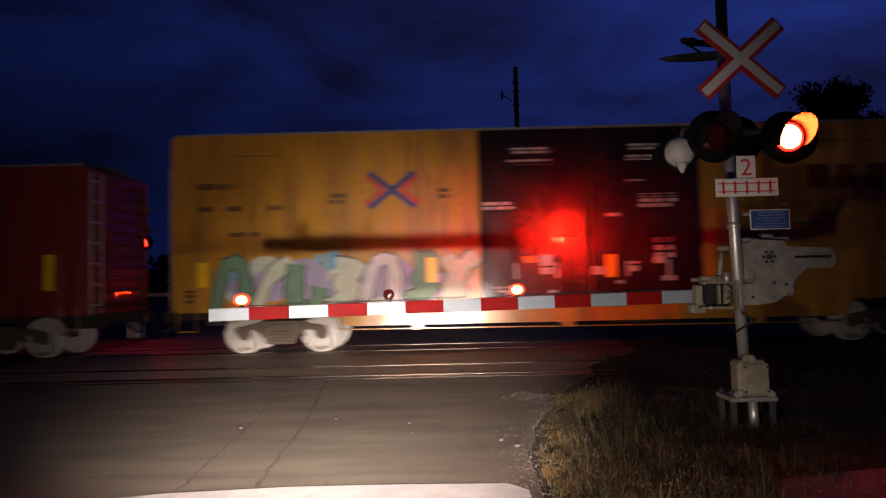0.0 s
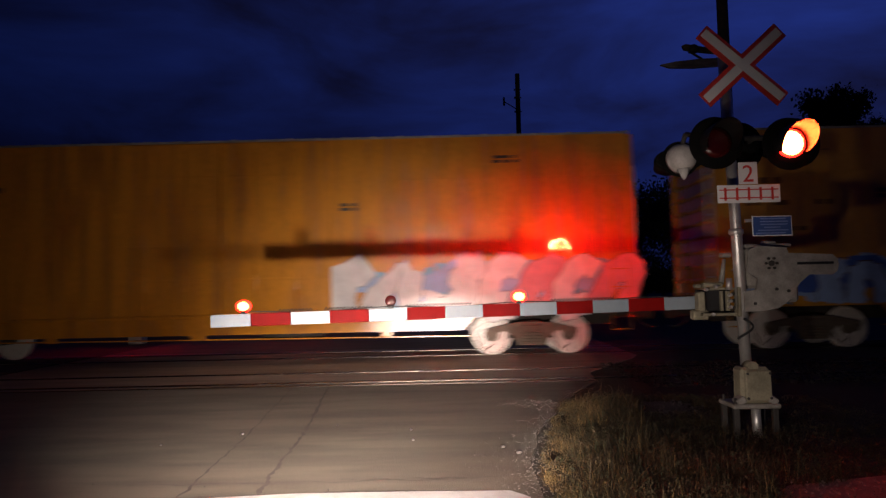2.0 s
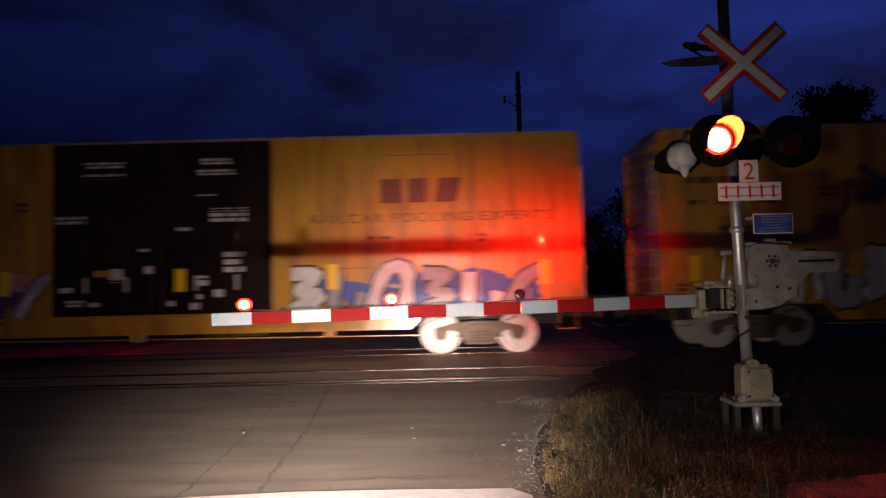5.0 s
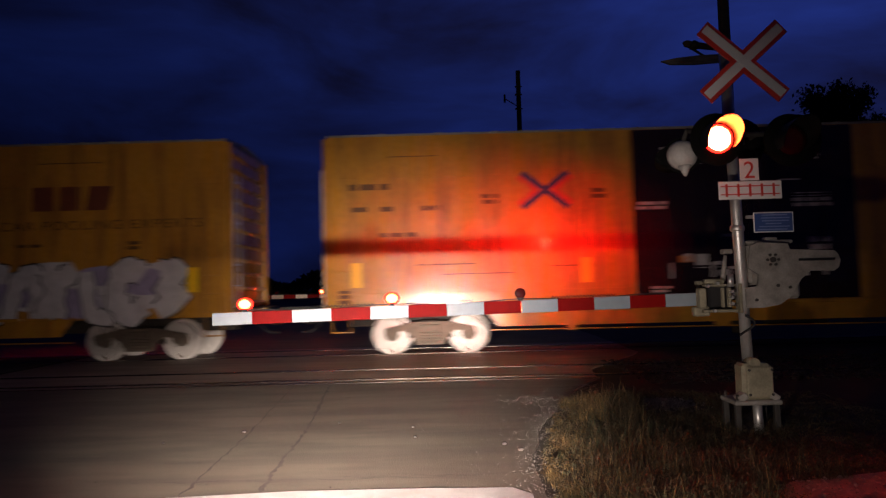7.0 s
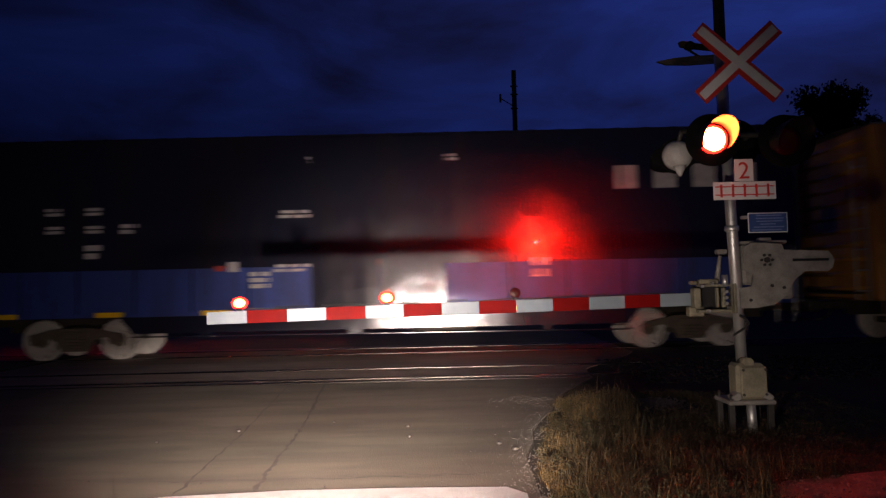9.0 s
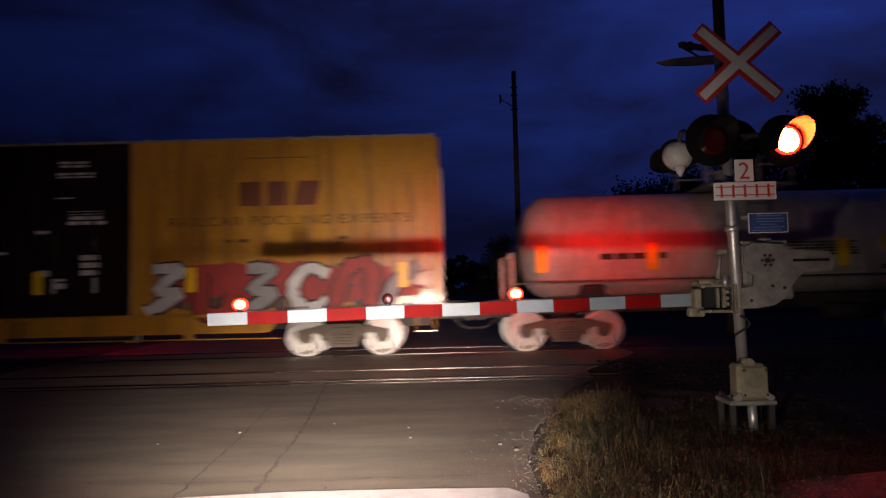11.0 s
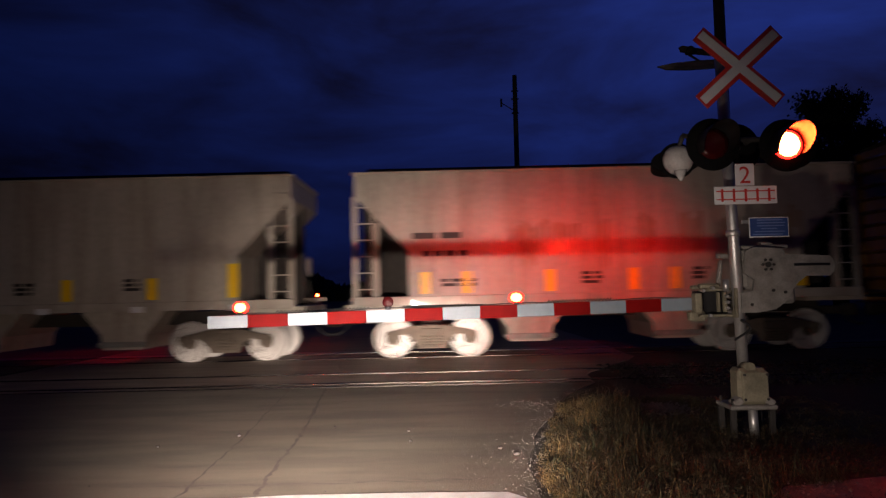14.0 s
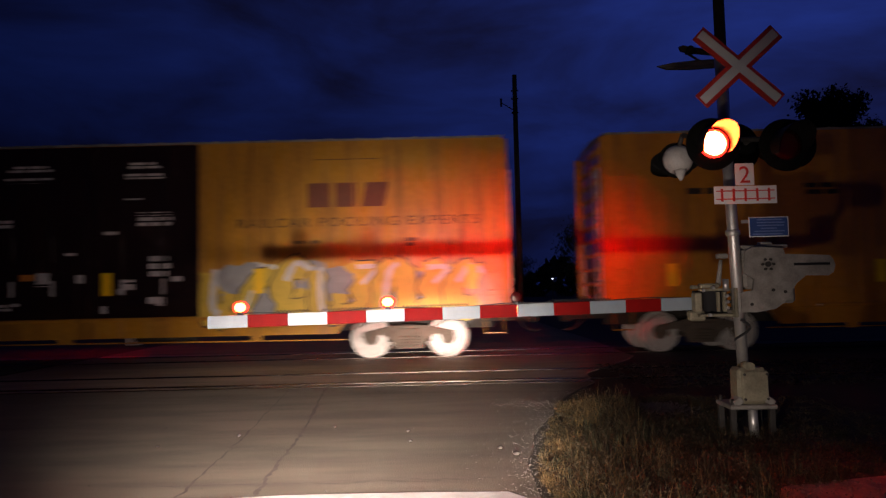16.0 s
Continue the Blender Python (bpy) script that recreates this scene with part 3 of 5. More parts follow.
def gate_machine(g):
    """Mechanism, counterweight and arm bracket at the mast."""
    bm = B()
    out = [(3.00, 1.62), (3.02, 1.84), (3.10, 1.88), (3.40, 1.86), (3.42, 1.80), (3.86, 1.78), (3.90, 1.74), (3.92, 1.68), (3.90, 1.61), (3.85, 1.575),
           (3.62, 1.58), (3.52, 1.50), (3.40, 1.32), (3.30, 1.25), (3.12, 1.22), (2.96, 1.22), (2.96, 1.42), (3.08, 1.44), (3.10, 1.55)]
    prism(bm, out, 7.02, 7.06)
    part("counterweight_arm", bm, "silver", g, "grey cast counterweight arm")
    bm = B()
    prism(bm, [(3.5, 1.705), (3.86, 1.705), (3.86, 1.680), (3.5, 1.680)], 7.008, 7.019)
    part("slot", bm, "black", g)
    bm = B()
    box(bm, (3.24, 7.25, 1.66), (0.42, 0.30, 0.42), bevel=0.03)
    box(bm, (3.26, 7.25, 1.885), (0.48, 0.28, 0.035), bevel=0.012)
    box(bm, (3.30, 7.20, 1.915), (0.12, 0.10, 0.04), bevel=0.01)
    rod(bm, (3.02, 7.12, 1.80), (3.02, 7.30, 1.80), 0.05, seg=12)
    box(bm, (3.50, 7.30, 1.45), (0.20, 0.20, 0.30), bevel=0.03)
    part("machine_case", bm, "silver", g, "grey gate machine housing")
    for k in range(6):
        a = 2 * math.pi * k / 6
        bm = B()
        rod(bm, (3.24 + 0.055 * math.cos(a), 7.0, 1.70 + 0.055 * math.sin(a)), (3.24 + 0.055 * math.cos(a), 7.025, 1.70 + 0.055 * math.sin(a)), 0.014, seg=6)
        part("bolt", bm, "cast", g)
    bm = B()
    rod(bm, (3.24, 7.0, 1.70), (3.24, 7.03, 1.70), 0.028, seg=12)
    part("hub", bm, "cast", g)
    for x, z in ((3.28, 1.44), (3.06, 1.30), (3.40, 1.42)):
        bm = B()
        rod(bm, (x, 7.005, z), (x, 7.03, z), 0.016, seg=8)
        part("bolt", bm, "cast", g)
    for nm, c, size, bev in (("bracket_plate", (2.76, 7.18, 1.455), (0.32, 0.12, 0.025), 0.005), ("bracket_plate", (2.77, 7.18, 1.195), (0.40, 0.14, 0.030), 0.006),
                             ("bracket_plate", (2.92, 7.10, 1.32), (0.03, 0.12, 0.30), 0.005), ("hinge_block", (2.58, 7.25, 1.19), (0.16, 0.12, 0.10), 0.015),
                             ("bracket_rib", (2.77, 7.14, 1.33), (0.022, 0.05, 0.20), 0.003),
                             ("bracket_rib", (2.835, 7.14, 1.33), (0.030, 0.05, 0.20), 0.003), ("clamp", (2.56, 7.16, 1.33), (0.07, 0.13, 0.20), 0.012), ("clamp", (2.69, 7.17, 1.495), (0.20, 0.10, 0.05), 0.012),
                             ("clamp", (2.54, 7.17, 1.485), (0.06, 0.10, 0.04), 0.010)):
        bm = B()
        box(bm, c, size, bevel=bev)
        part(nm, bm, "beige", g)
    bm = B()
    box(bm, (2.73, 7.26, 1.325), (0.36, 0.02, 0.25), bevel=0.004)
    part("back_plate", bm, "black", g, "dark plate behind the arm clamp")
    for z in (1.26, 1.33, 1.40):
        bm = B()
        box(bm, (2.875, 7.10, z), (0.03, 0.03, 0.035), bevel=0.005)
        part("bolt", bm, "cast", g)
    bm = B()
    rod(bm, (2.82, 7.05, 1.44), (2.82, 7.05, 1.56), 0.03, seg=10)
    part("stop_bolt", bm, "galv", g)
    for x, z in ((2.84, 1.27), (2.84, 1.33), (2.84, 1.39), (2.60, 1.45), (2.70, 1.475), (2.66, 1.20)):
        bm = B()
        rod(bm, (x, 7.06, z), (x, 7.12, z), 0.017, seg=6)
        part("bolt", bm, "galv", g)
    bm = B()
    rod(bm, (2.80, 7.2, 1.50), (2.84, 7.2, 1.76), 0.03, 0.018, seg=10)
    box(bm, (2.86, 7.22, 1.80), (0.10, 0.1, 0.05), bevel=0.01)
    part("buffer", bm, "silver", g)
    bm = B()
    loop = [(2.94 + 0.09 * math.sin(a) , 7.02, 1.15 - 0.20 * k / 10) for k, a in enumerate([0.4 * j for j in range(11)])]
    for a, b in zip(loop, loop[1:]):
        rod(bm, a, b, 0.012, seg=6)
    part("drop_cable", bm, "cable", g)


signal, near_lamps = near_signal()
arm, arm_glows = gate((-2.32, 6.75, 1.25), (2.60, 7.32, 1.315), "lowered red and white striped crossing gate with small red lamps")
gate_machine(arm)


def far_signal():
    sig = thing("crossing_signal", "distant galvanised crossing signal mast beyond the tracks", "signal")
    x, y = -10.1, 22.5
    bm = B()
    rod(bm, (x, y, 0.0), (x, y, 4.1), 0.055, seg=16)
    rod(bm, (x - 0.5, y, 3.05), (x + 0.5, y, 3.05), 0.03, seg=10)
    box(bm, (x, y, 0.25), (0.45, 0.45, 0.5), bevel=0.03)
    part("mast", bm, "galv", sig)
    for ang in (42, -42):
        bm = B()
        box(bm, (x, y + 0.1 + ang * 0.0002, 3.8), (1.2, 0.01, 0.2), Matrix.Rotation(radians(ang), 4, "Y"))
        part("blade", bm, "silver", sig, "bare metal back of crossbuck blade")
    made = []
    for side, px in (("right", x + 0.42), ("left", x - 0.48)):
        made.append((side, *lamp_head(sig, (px, y - 0.28, 3.05), -1, glow="glow_far")))
    bm = B()
    box(bm, (x - 0.2, y, 1.6), (0.6, 0.3, 0.5), bevel=0.04)
    part("machine_case", bm, "silver", sig)
    return sig, made


far_sig, far_lamps = far_signal()
far_arm, far_glows = gate((-3.9, 22.7, 1.34), (-8.95, 22.6, 1.34), "lowered striped crossing gate beyond the tracks", "arm_white_lifted")
bm = B()
box(bm, (-9.5, 22.6, 1.36), (1.2, 0.06, 0.12), bevel=0.01)
part("arm_root", bm, "silver", far_arm, "grey metal root of the arm")


# ---- the train ----
SPEED, TRACK_Y, PASS_X = 14.1, 16.97, -1.84
HALF = 1.57
WHEEL_R = 0.457
wheel_jobs, car_jobs = [], []


def wheel_mesh():
    bm = B()
    m = Matrix.Rotation(radians(90), 4, "X")
    lathe(bm, [(0.10, 0.08), (0.16, 0.07), (0.19, 0.02), (0.30, 0.0), (0.325, 0.03), (0.335, 0.062), (0.425, 0.065)], m, 36, 0)
    lathe(bm, [(0.425, 0.065), (0.445, 0.065), (0.457, 0.055), (0.460, -0.045), (0.485, -0.06), (0.480, -0.072), (0.38, -0.072)], m, 36, 1)
    for k in range(3):
        a = 2 * math.pi * k / 3
        rod(bm, (0.06 * math.cos(a), -0.08, 0.06 * math.sin(a)), (0.06 * math.cos(a), -0.105, 0.06 * math.sin(a)), 0.018, seg=6)
    return mesh_of("wheel", bm, "wheel", "tread")


def axle_mesh():
    bm = B()
    rod(bm, (0, -1.02, 0), (0, 1.02, 0), 0.075, seg=12)
    return mesh_of("axle", bm, "truck")


def frame_mesh():
    """One cast side frame with its springs, bearing caps and bolster end."""
    bm = B()
    out = [(-1.05, 0.50), (-1.03, 0.60), (-0.75, 0.66), (-0.40, 0.74), (0.40, 0.74), (0.75, 0.66), (1.03, 0.60), (1.05, 0.50), (0.97, 0.43), (0.80, 0.50), (0.62, 0.55),
           (0.40, 0.42), (0.31, 0.22), (-0.31, 0.22), (-0.40, 0.42), (-0.62, 0.55), (-0.80, 0.50), (-0.97, 0.43)]
    prism(bm, out, -0.07, 0.07)
    for x in (-0.89, 0.89):
        rod(bm, (x, -0.13, 0.457), (x, 0.02, 0.457), 0.085, seg=14)
        rod(bm, (x, -0.15, 0.457), (x, -0.12, 0.457), 0.06, seg=6)
    box(bm, (0, -0.02, 0.60), (0.44, 0.22, 0.16), bevel=0.02)
    for x in (-0.16, 0, 0.16):
        for k in range(4):
            rod(bm, (x, -0.075, 0.27 + k * 0.065), (x, -0.075, 0.31 + k * 0.065), 0.065, seg=10)
    return mesh_of("side_frame", bm, "truck")


def bolster_mesh():
    bm = B()
    box(bm, (0, 0, 0.66), (0.42, 2.0, 0.22), bevel=0.03)
    rod(bm, (0, 0, 0.72), (0, 0, 0.92), 0.25, seg=14)
    for x in (-0.45, 0.45):
        box(bm, (x, 0, 0.42), (0.12, 1.7, 0.12), bevel=0.02)
    return mesh_of("bolster", bm, "sill_gear")


SHARED = {"wheel": wheel_mesh(), "axle": axle_mesh(), "side_frame": frame_mesh(), "bolster": bolster_mesh()}


def linked(name, parent, at, turn=0.0):
    ob = new(name, SHARED[name])
    ob.parent, ob.location = parent, at
    ob.rotation_euler = (0, 0, turn)
    return ob


def running_gear(car, xs):
    for x in xs:
        t = linked("bolster", car, (x, 0, 0))
        linked("side_frame", t, (0, -1.0, 0))
        linked("side_frame", t, (0, 1.0, 0), math.pi)
        for dx in (-0.89, 0.89):
            w = linked("axle", car, (x + dx, 0, WHEEL_R))
            linked("wheel", w, (0, -0.735, 0))
            linked("wheel", w, (0, 0.735, 0), math.pi)
            wheel_jobs.append((w, car, x + dx))


def coupler(car, x, way):
    bm = B()
    box(bm, (x - way * 0.5, 0, 0.86), (1.0, 0.2, 0.2), bevel=0.03)
    box(bm, (x, 0, 0.86), (0.28, 0.34, 0.30), bevel=0.05)
    part("coupler", bm, "sill_gear", car, "rusty steel coupler")
    bm = B()
    pts = [(x - way * 0.4, -0.35, 0.85), (x - way * 0.2, -0.37, 0.62), (x, -0.37, 0.52), (x + way * 0.12, -0.37, 0.56)]
    for a, b in zip(pts, pts[1:]):
        rod(bm, a, b, 0.025, seg=8)
    part("air_hose", bm, "cable", car, "black air hose")


def ladder(car, x, z0, z1, y, rungs, mat, width=0.42, along=True):
    bm = B()
    for s in (-0.5, 0.5):
        box(bm, (x + s * width, y, (z0 + z1) / 2), (0.045, 0.035, z1 - z0))
    for k in range(rungs):
        z = z0 + (z1 - z0) * (k + 0.5) / rungs
        rod(bm, (x - width / 2, y - 0.03, z), (x + width / 2, y - 0.03, z), 0.014, seg=6)
    part("ladder", bm, mat, car)


def decal(car, name, rects, mat, y, label=""):
    """Flat painted shapes on a side: rectangles of x, z, width, height, slant."""
    bm = B()
    for x, z, w, h, *s in rects:
        s = s[0] if s else 0.0
        prism(bm, [(x - w / 2 - s * h / 2, z - h / 2), (x + w / 2 - s * h / 2, z - h / 2), (x + w / 2 + s * h / 2, z + h / 2), (x - w / 2 + s * h / 2, z + h / 2)], y - 0.004, y)
    ob = part(name, bm, mat, car, label)
    return tagged(ob, kind="stuff") if len(rects) > 1 else ob


def bars(x, z, w, h, rows=2, seed=0, word=0.3):
    """Rows of unreadable stencil as bars with word gaps."""
    rnd = random.Random(seed)
    out = []
    for r in range(rows):
        u = -w / 2 + rnd.uniform(0, 0.1) * w
        end = w / 2 - rnd.uniform(0, 0.15) * w
        while u < end:
            l = min(word * rnd.uniform(0.5, 1.4), end - u)
            if l > 0.03:
                out.append((x + u + l / 2, z + h / 2 - (r + 0.5) * h / rows, l, h / rows * 0.68))
            u += l + word * 0.22
    return out


def stroke(bm, pts, width, y, rnd):
    pts = [Vector((a, b)) for a, b in pts]
    left, right = [], []
    for k, p in enumerate(pts):
        d = (pts[min(k + 1, len(pts) - 1)] - pts[max(k - 1, 0)]).normalized()
        nrm = Vector((-d.y, d.x)) * width * (0.75 + 0.5 * rnd.random()) / 2
        left.append(p + nrm), right.append(p - nrm)
    vl = [bm.verts.new((p.x, y - 0.00002 * k, p.y)) for k, p in enumerate(left)]
    vr = [bm.verts.new((p.x, y - 0.00002 * k, p.y)) for k, p in enumerate(right)]
    for k in range(len(pts) - 1):
        bm.faces.new((vl[k], vl[k + 1], vr[k + 1], vr[k]))


GESTURES = (
    ((0.10, 0.95), (0.75, 0.92), (0.32, 0.52), (0.86, 0.40), (0.16, 0.04)),
    ((0.12, 1.00), (0.22, 0.10), (0.80, 0.04), (0.90, 0.48)),
    ((0.06, 0.00), (0.18, 0.80), (0.52, 1.00), (0.82, 0.78), (0.94, 0.02)),
    ((0.50, 0.00), (0.44, 0.48), (0.08, 1.00)),
    ((0.15, 0.02), (0.40, 0.62), (0.95, 1.00)),
    ((0.92, 0.84), (0.42, 1.00), (0.08, 0.52), (0.42, 0.02), (0.94, 0.22)))


def curved(pts, steps=5):
    """A smooth run through the points."""
    out = []
    p = [pts[0], *pts, pts[-1]]
    for k in range(1, len(p) - 2):
        for j in range(steps):
            u = j / steps
            out.append(tuple(0.5 * (2 * p[k][i] + (p[k + 1][i] - p[k - 1][i]) * u + (2 * p[k - 1][i] - 5 * p[k][i] + 4 * p[k + 1][i] - p[k + 2][i]) * u * u
                                    + (3 * p[k][i] - p[k - 1][i] - 3 * p[k + 1][i] + p[k + 2][i]) * u ** 3) for i in (0, 1)))
    out.append(tuple(pts[-1]))
    return out


def blob(bm, cx, cz, rx, rz, y, rnd, x0, x1, wob=0.16):
    turns = [1 + rnd.uniform(-wob, wob) for j in range(18)]
    bm.faces.new([bm.verts.new((min(max(cx + rx * q * math.cos(2 * math.pi * j / 18), x0), x1), y, max(cz + rz * q * math.sin(2 * math.pi * j / 18), 1.0))) for j, q in enumerate(turns)])


def graffiti(car, x0, x1, z0, z1, fills, outline, cloud, seed, y, letters=6, label="spray-painted graffiti", fat=0.30, edge=0.05, lean=0.12, shine="", ragged=0.18):
    """Layered spray work: soft clouds, then one fat abstract gesture after another, each with its outline over the one before."""
    rnd = random.Random(seed)
    high, w = z1 - z0, (x1 - x0) / letters
    for layer, col in enumerate(cloud):
        bm = B()
        n = letters + 2
        for k in range(n):
            blob(bm, x0 + w * 0.7 + (x1 - x0 - 1.4 * w) * (k + rnd.uniform(0.2, 0.8)) / n, z0 + high * rnd.uniform(0.30, 0.85), w * rnd.uniform(0.5, 0.95), high * rnd.uniform(0.15, 0.36),
                 y - 0.003 - layer * 0.0022 - k * 0.0002, rnd, x0, x1)
        tagged(part("graffiti", bm, "spray_" + col, car, label), kind="stuff")
    layers = {col: B() for col in dict.fromkeys((outline, *fills, *((shine,) if shine else ())))}
    last = -1
    for k in range(letters):
        pick = rnd.choice([g for g in range(len(GESTURES)) if g != last])
        last = pick
        left, low, tall = x0 + k * w + rnd.uniform(-0.10, 0.10) * w, z0 + rnd.uniform(0, 0.06) * high, high * (1 - rnd.uniform(0, ragged))
        tilt = lean + rnd.uniform(-0.12, 0.12)
        runs = [GESTURES[pick]] + ([GESTURES[4]] if pick == 3 else [])
        width = min(w, high) * fat * rnd.uniform(0.85, 1.2)
        depth = y - 0.0085 - 0.0018 * k
        for run in runs:
            pts = curved([(min(max(left + w * (0.08 + 0.9 * u) + tilt * (v - 0.5) * high, x0), x1), low + tall * v) for u, v in run])
            stroke(layers[outline], pts, width + 2 * edge, depth, random.Random(seed + k))
            stroke(layers[fills[k % len(fills)]], pts, width, depth - 0.0007, random.Random(seed + k))
            if shine:
                cut = len(pts) // 2
                stroke(layers[shine], [(a + width * 0.22, b + width * 0.18) for a, b in pts[:cut]], width * 0.28, depth - 0.0013, rnd)
    for col, bm in layers.items():
        if len(bm.faces):
            tagged(part("graffiti", bm, "spray_" + col, car, label), kind="stuff")
        else:
            bm.free()


def emblem(car, x, z, s, y):
    """Crossed blue arms with short red bars hugging them at both sides."""
    for side in (-1, 1):
        for up in (-1, 1):
            bm = B()
            box(bm, (x + side * s * 0.36, y - 0.003, z + up * s * 0.17 - up * 0.02), (s * 0.50, 0.003, 0.15), Matrix.Rotation(radians(-38 * side * up), 4, "Y"))
            part("emblem_bar", bm, "ink_red", car, "red emblem bar")
    for k, ang in enumerate((38, -38)):
        bm = B()
        box(bm, (x, y - 0.006 - 0.001 * k, z), (s * 1.22, 0.003, 0.12), Matrix.Rotation(radians(ang), 4, "Y"))
        part("emblem_arm", bm, "ink_blue", car, "blue emblem arm")


def boxcar(name, label, length, paint, door, top=4.93, gear=2.2, door_w=4.9, door_paint=None, ribs=True):
    car = thing(name, label, "freight car", "freight train cars", (0, TRACK_Y, 0))
    L, y = length, -HALF
    bm = B()
    box(bm, (L / 2, 0, (0.98 + top) / 2), (L, 2 * HALF, top - 0.98), bevel=0.012)
    part("body", bm, paint, car)
    bm = B()
    ridge = top + 0.16
    n = int(L / 0.62)
    for k in range(n):
        x0, x1 = k * L / n, (k + 1) * L / n
        for a, b, h in ((x0, x1 - 0.09, 0.0), (x1 - 0.09, x1, 0.014)):
            vs = [bm.verts.new(p) for p in ((a, y - 0.03, top - 0.02), (b, y - 0.03, top - 0.02), (b, y - 0.03, top + 0.03 + h), (a, y - 0.03, top + 0.03 + h),
                                            (a, 0, ridge + h), (b, 0, ridge + h), (a, -y + 0.03, top + 0.03 + h), (b, -y + 0.03, top + 0.03 + h))]
            for q in ((0, 1, 2, 3), (3, 2, 5, 4), (4, 5, 7, 6)):
                bm.faces.new([vs[i] for i in q])
    bmesh.ops.remove_doubles(bm, verts=bm.verts, dist=0.0005)
    part("roof", bm, "silver" if paint != "black_car" else "black_car", car, "ribbed sheet roof")
    for s in (-1, 1):
        bm = B()
        prism(bm, [(gear + 1.55, 0.62), (L - gear - 1.55, 0.62), (L - gear - 1.25, 0.99), (gear + 1.25, 0.99)], s * (HALF - 0.04) - 0.03, s * (HALF - 0.04) + 0.03)
        part("side_sill", bm, paint, car)
    if ribs:
        rib = B()
        box(rib, (0, 0, 0), (0.045, 0.014, top - 1.10), bevel=0.005)
        rib = mesh_of("side_post", rib, paint)
        edges = [L * 0.5 - door_w / 2 - 0.12, L * 0.5 + door_w / 2 + 0.12]
        span = edges[0]
        for k in range(1, 6):
            for x in (span * k / 6, L - span * k / 6):
                ob = new("side_post", rib)
                ob.parent, ob.location = car, (x, y - 0.010, (1.02 + top) / 2)
    for z in (1.40, 3.98):
        bm = B()
        box(bm, (L / 2, y - 0.005, z), (L - 0.1, 0.012, 0.03), bevel=0.003)
        part("side_seam", bm, paint, car)
    dp = door_paint or paint
    if door:
        for s in (-1, 1):
            cx = L / 2 + s * door_w / 4
            bm = B()
            box(bm, (cx, y - 0.045, 2.98), (door_w / 2 - 0.02, 0.07, 3.82), bevel=0.015)
            d = part("door", bm, dp, car, "sliding freight door")
            for k in range(1, 5):
                bm = B()
                box(bm, (cx, y - 0.083, 1.07 + 3.82 * k / 5), (door_w / 2 - 0.2, 0.012, 0.05), bevel=0.004)
                part("door_rib", bm, dp, d)
            for dx in (-0.45, 0.45):
                bm = B()
                rod(bm, (cx + dx, y - 0.10, 1.15), (cx + dx, y - 0.10, 4.75), 0.018, seg=8)
                part("lock_rod", bm, dp, d)
                bm = B()
                box(bm, (cx + dx, y - 0.11, 1.75), (0.06, 0.05, 0.34), bevel=0.01)
                part("door_handle", bm, "ink_white" if dp == "door_black" else dp, d)
        bm = B()
        box(bm, (L / 2, y - 0.04, 1.02), (door_w * 1.9, 0.10, 0.07), bevel=0.01)
        part("door_track", bm, paint, car)
    # ends
    for x, way in ((0.0, -1), (L, 1)):
        bm = B()
        for k in range(11):
            z = 1.25 + k * (top - 1.5) / 10
            rod(bm, (x + way * 0.01, y + 0.15, z), (x + way * 0.01, -y - 0.15, z), 0.055, seg=8)
        part("end_ribs", bm, paint, car, "ribbed end sheet")
        for yy in (y + 0.08, -y - 0.08):
            bm = B()
            box(bm, (x + way * 0.05, yy, (1.0 + top) / 2), (0.10, 0.10, top - 1.05), bevel=0.02)
            part("corner_post", bm, paint, car)
        bm = B()
        for k in range(7):
            z = 1.2 + k * 0.47
            rod(bm, (x + way * 0.13, y + 0.12, z), (x + way * 0.13, y + 0.60, z), 0.016, seg=6)
        for yy in (y + 0.12, y + 0.60):
            rod(bm, (x + way * 0.13, yy, 1.0), (x + way * 0.13, yy, 4.2), 0.02, seg=6)
        part("end_ladder", bm, "ink_white" if paint != "black_car" else "silver", car)
        bm = B()
        box(bm, (x + way * 0.22, 0, 1.15), (0.40, 2.2, 0.04))
        rod(bm, (x + way * 0.42, y + 0.3, 1.0), (x + way * 0.42, -y - 0.3, 1.0), 0.016, seg=6)
        part("end_platform", bm, "sill_gear", car)
        coupler(car, x + way * 0.72, way)
        bm = B()
        lx = x - way * 0.28
        for dx in (-0.2, 0.2):
            rod(bm, (lx + dx, y - 0.03, 0.55), (lx + dx, y - 0.03, 2.4), 0.012, seg=6)
        rod(bm, (lx - 0.2, y - 0.03, 0.57), (lx + 0.2, y - 0.03, 0.57), 0.016, seg=6)
        ladder_side = part("ladder", bm, paint, car)
        for k in range(4):
            bm = B()
            rod(bm, (lx - 0.2, y - 0.05, 1.1 + 0.4 * k), (lx + 0.2, y - 0.05, 1.1 + 0.4 * k), 0.014, seg=6)
            part("grab_iron", bm, paint, ladder_side)
    bm = B()
    box(bm, (L / 2, 0, 0.80), (L - 0.4, 0.34, 0.36))
    box(bm, (L / 2 - 1.5, -0.5, 0.72), (0.9, 0.35, 0.3), bevel=0.05)
    rod(bm, (L / 2 + 0.7, -0.75, 0.62), (L / 2 + 2.1, -0.75, 0.62), 0.16, seg=14)
    for k in range(7):
        box(bm, (gear + 1.6 + k * (L - 2 * gear - 3.2) / 6, 0, 0.92), (0.12, 2.9, 0.14))
    part("underframe", bm, "sill_gear", car)
    bm = B()
    rod(bm, (gear + 1.4, -1.25, 0.53), (L - gear - 1.4, -1.25, 0.47), 0.016, seg=6)
    part("brake_rod", bm, paint, car, "thin brake rod under the sill")
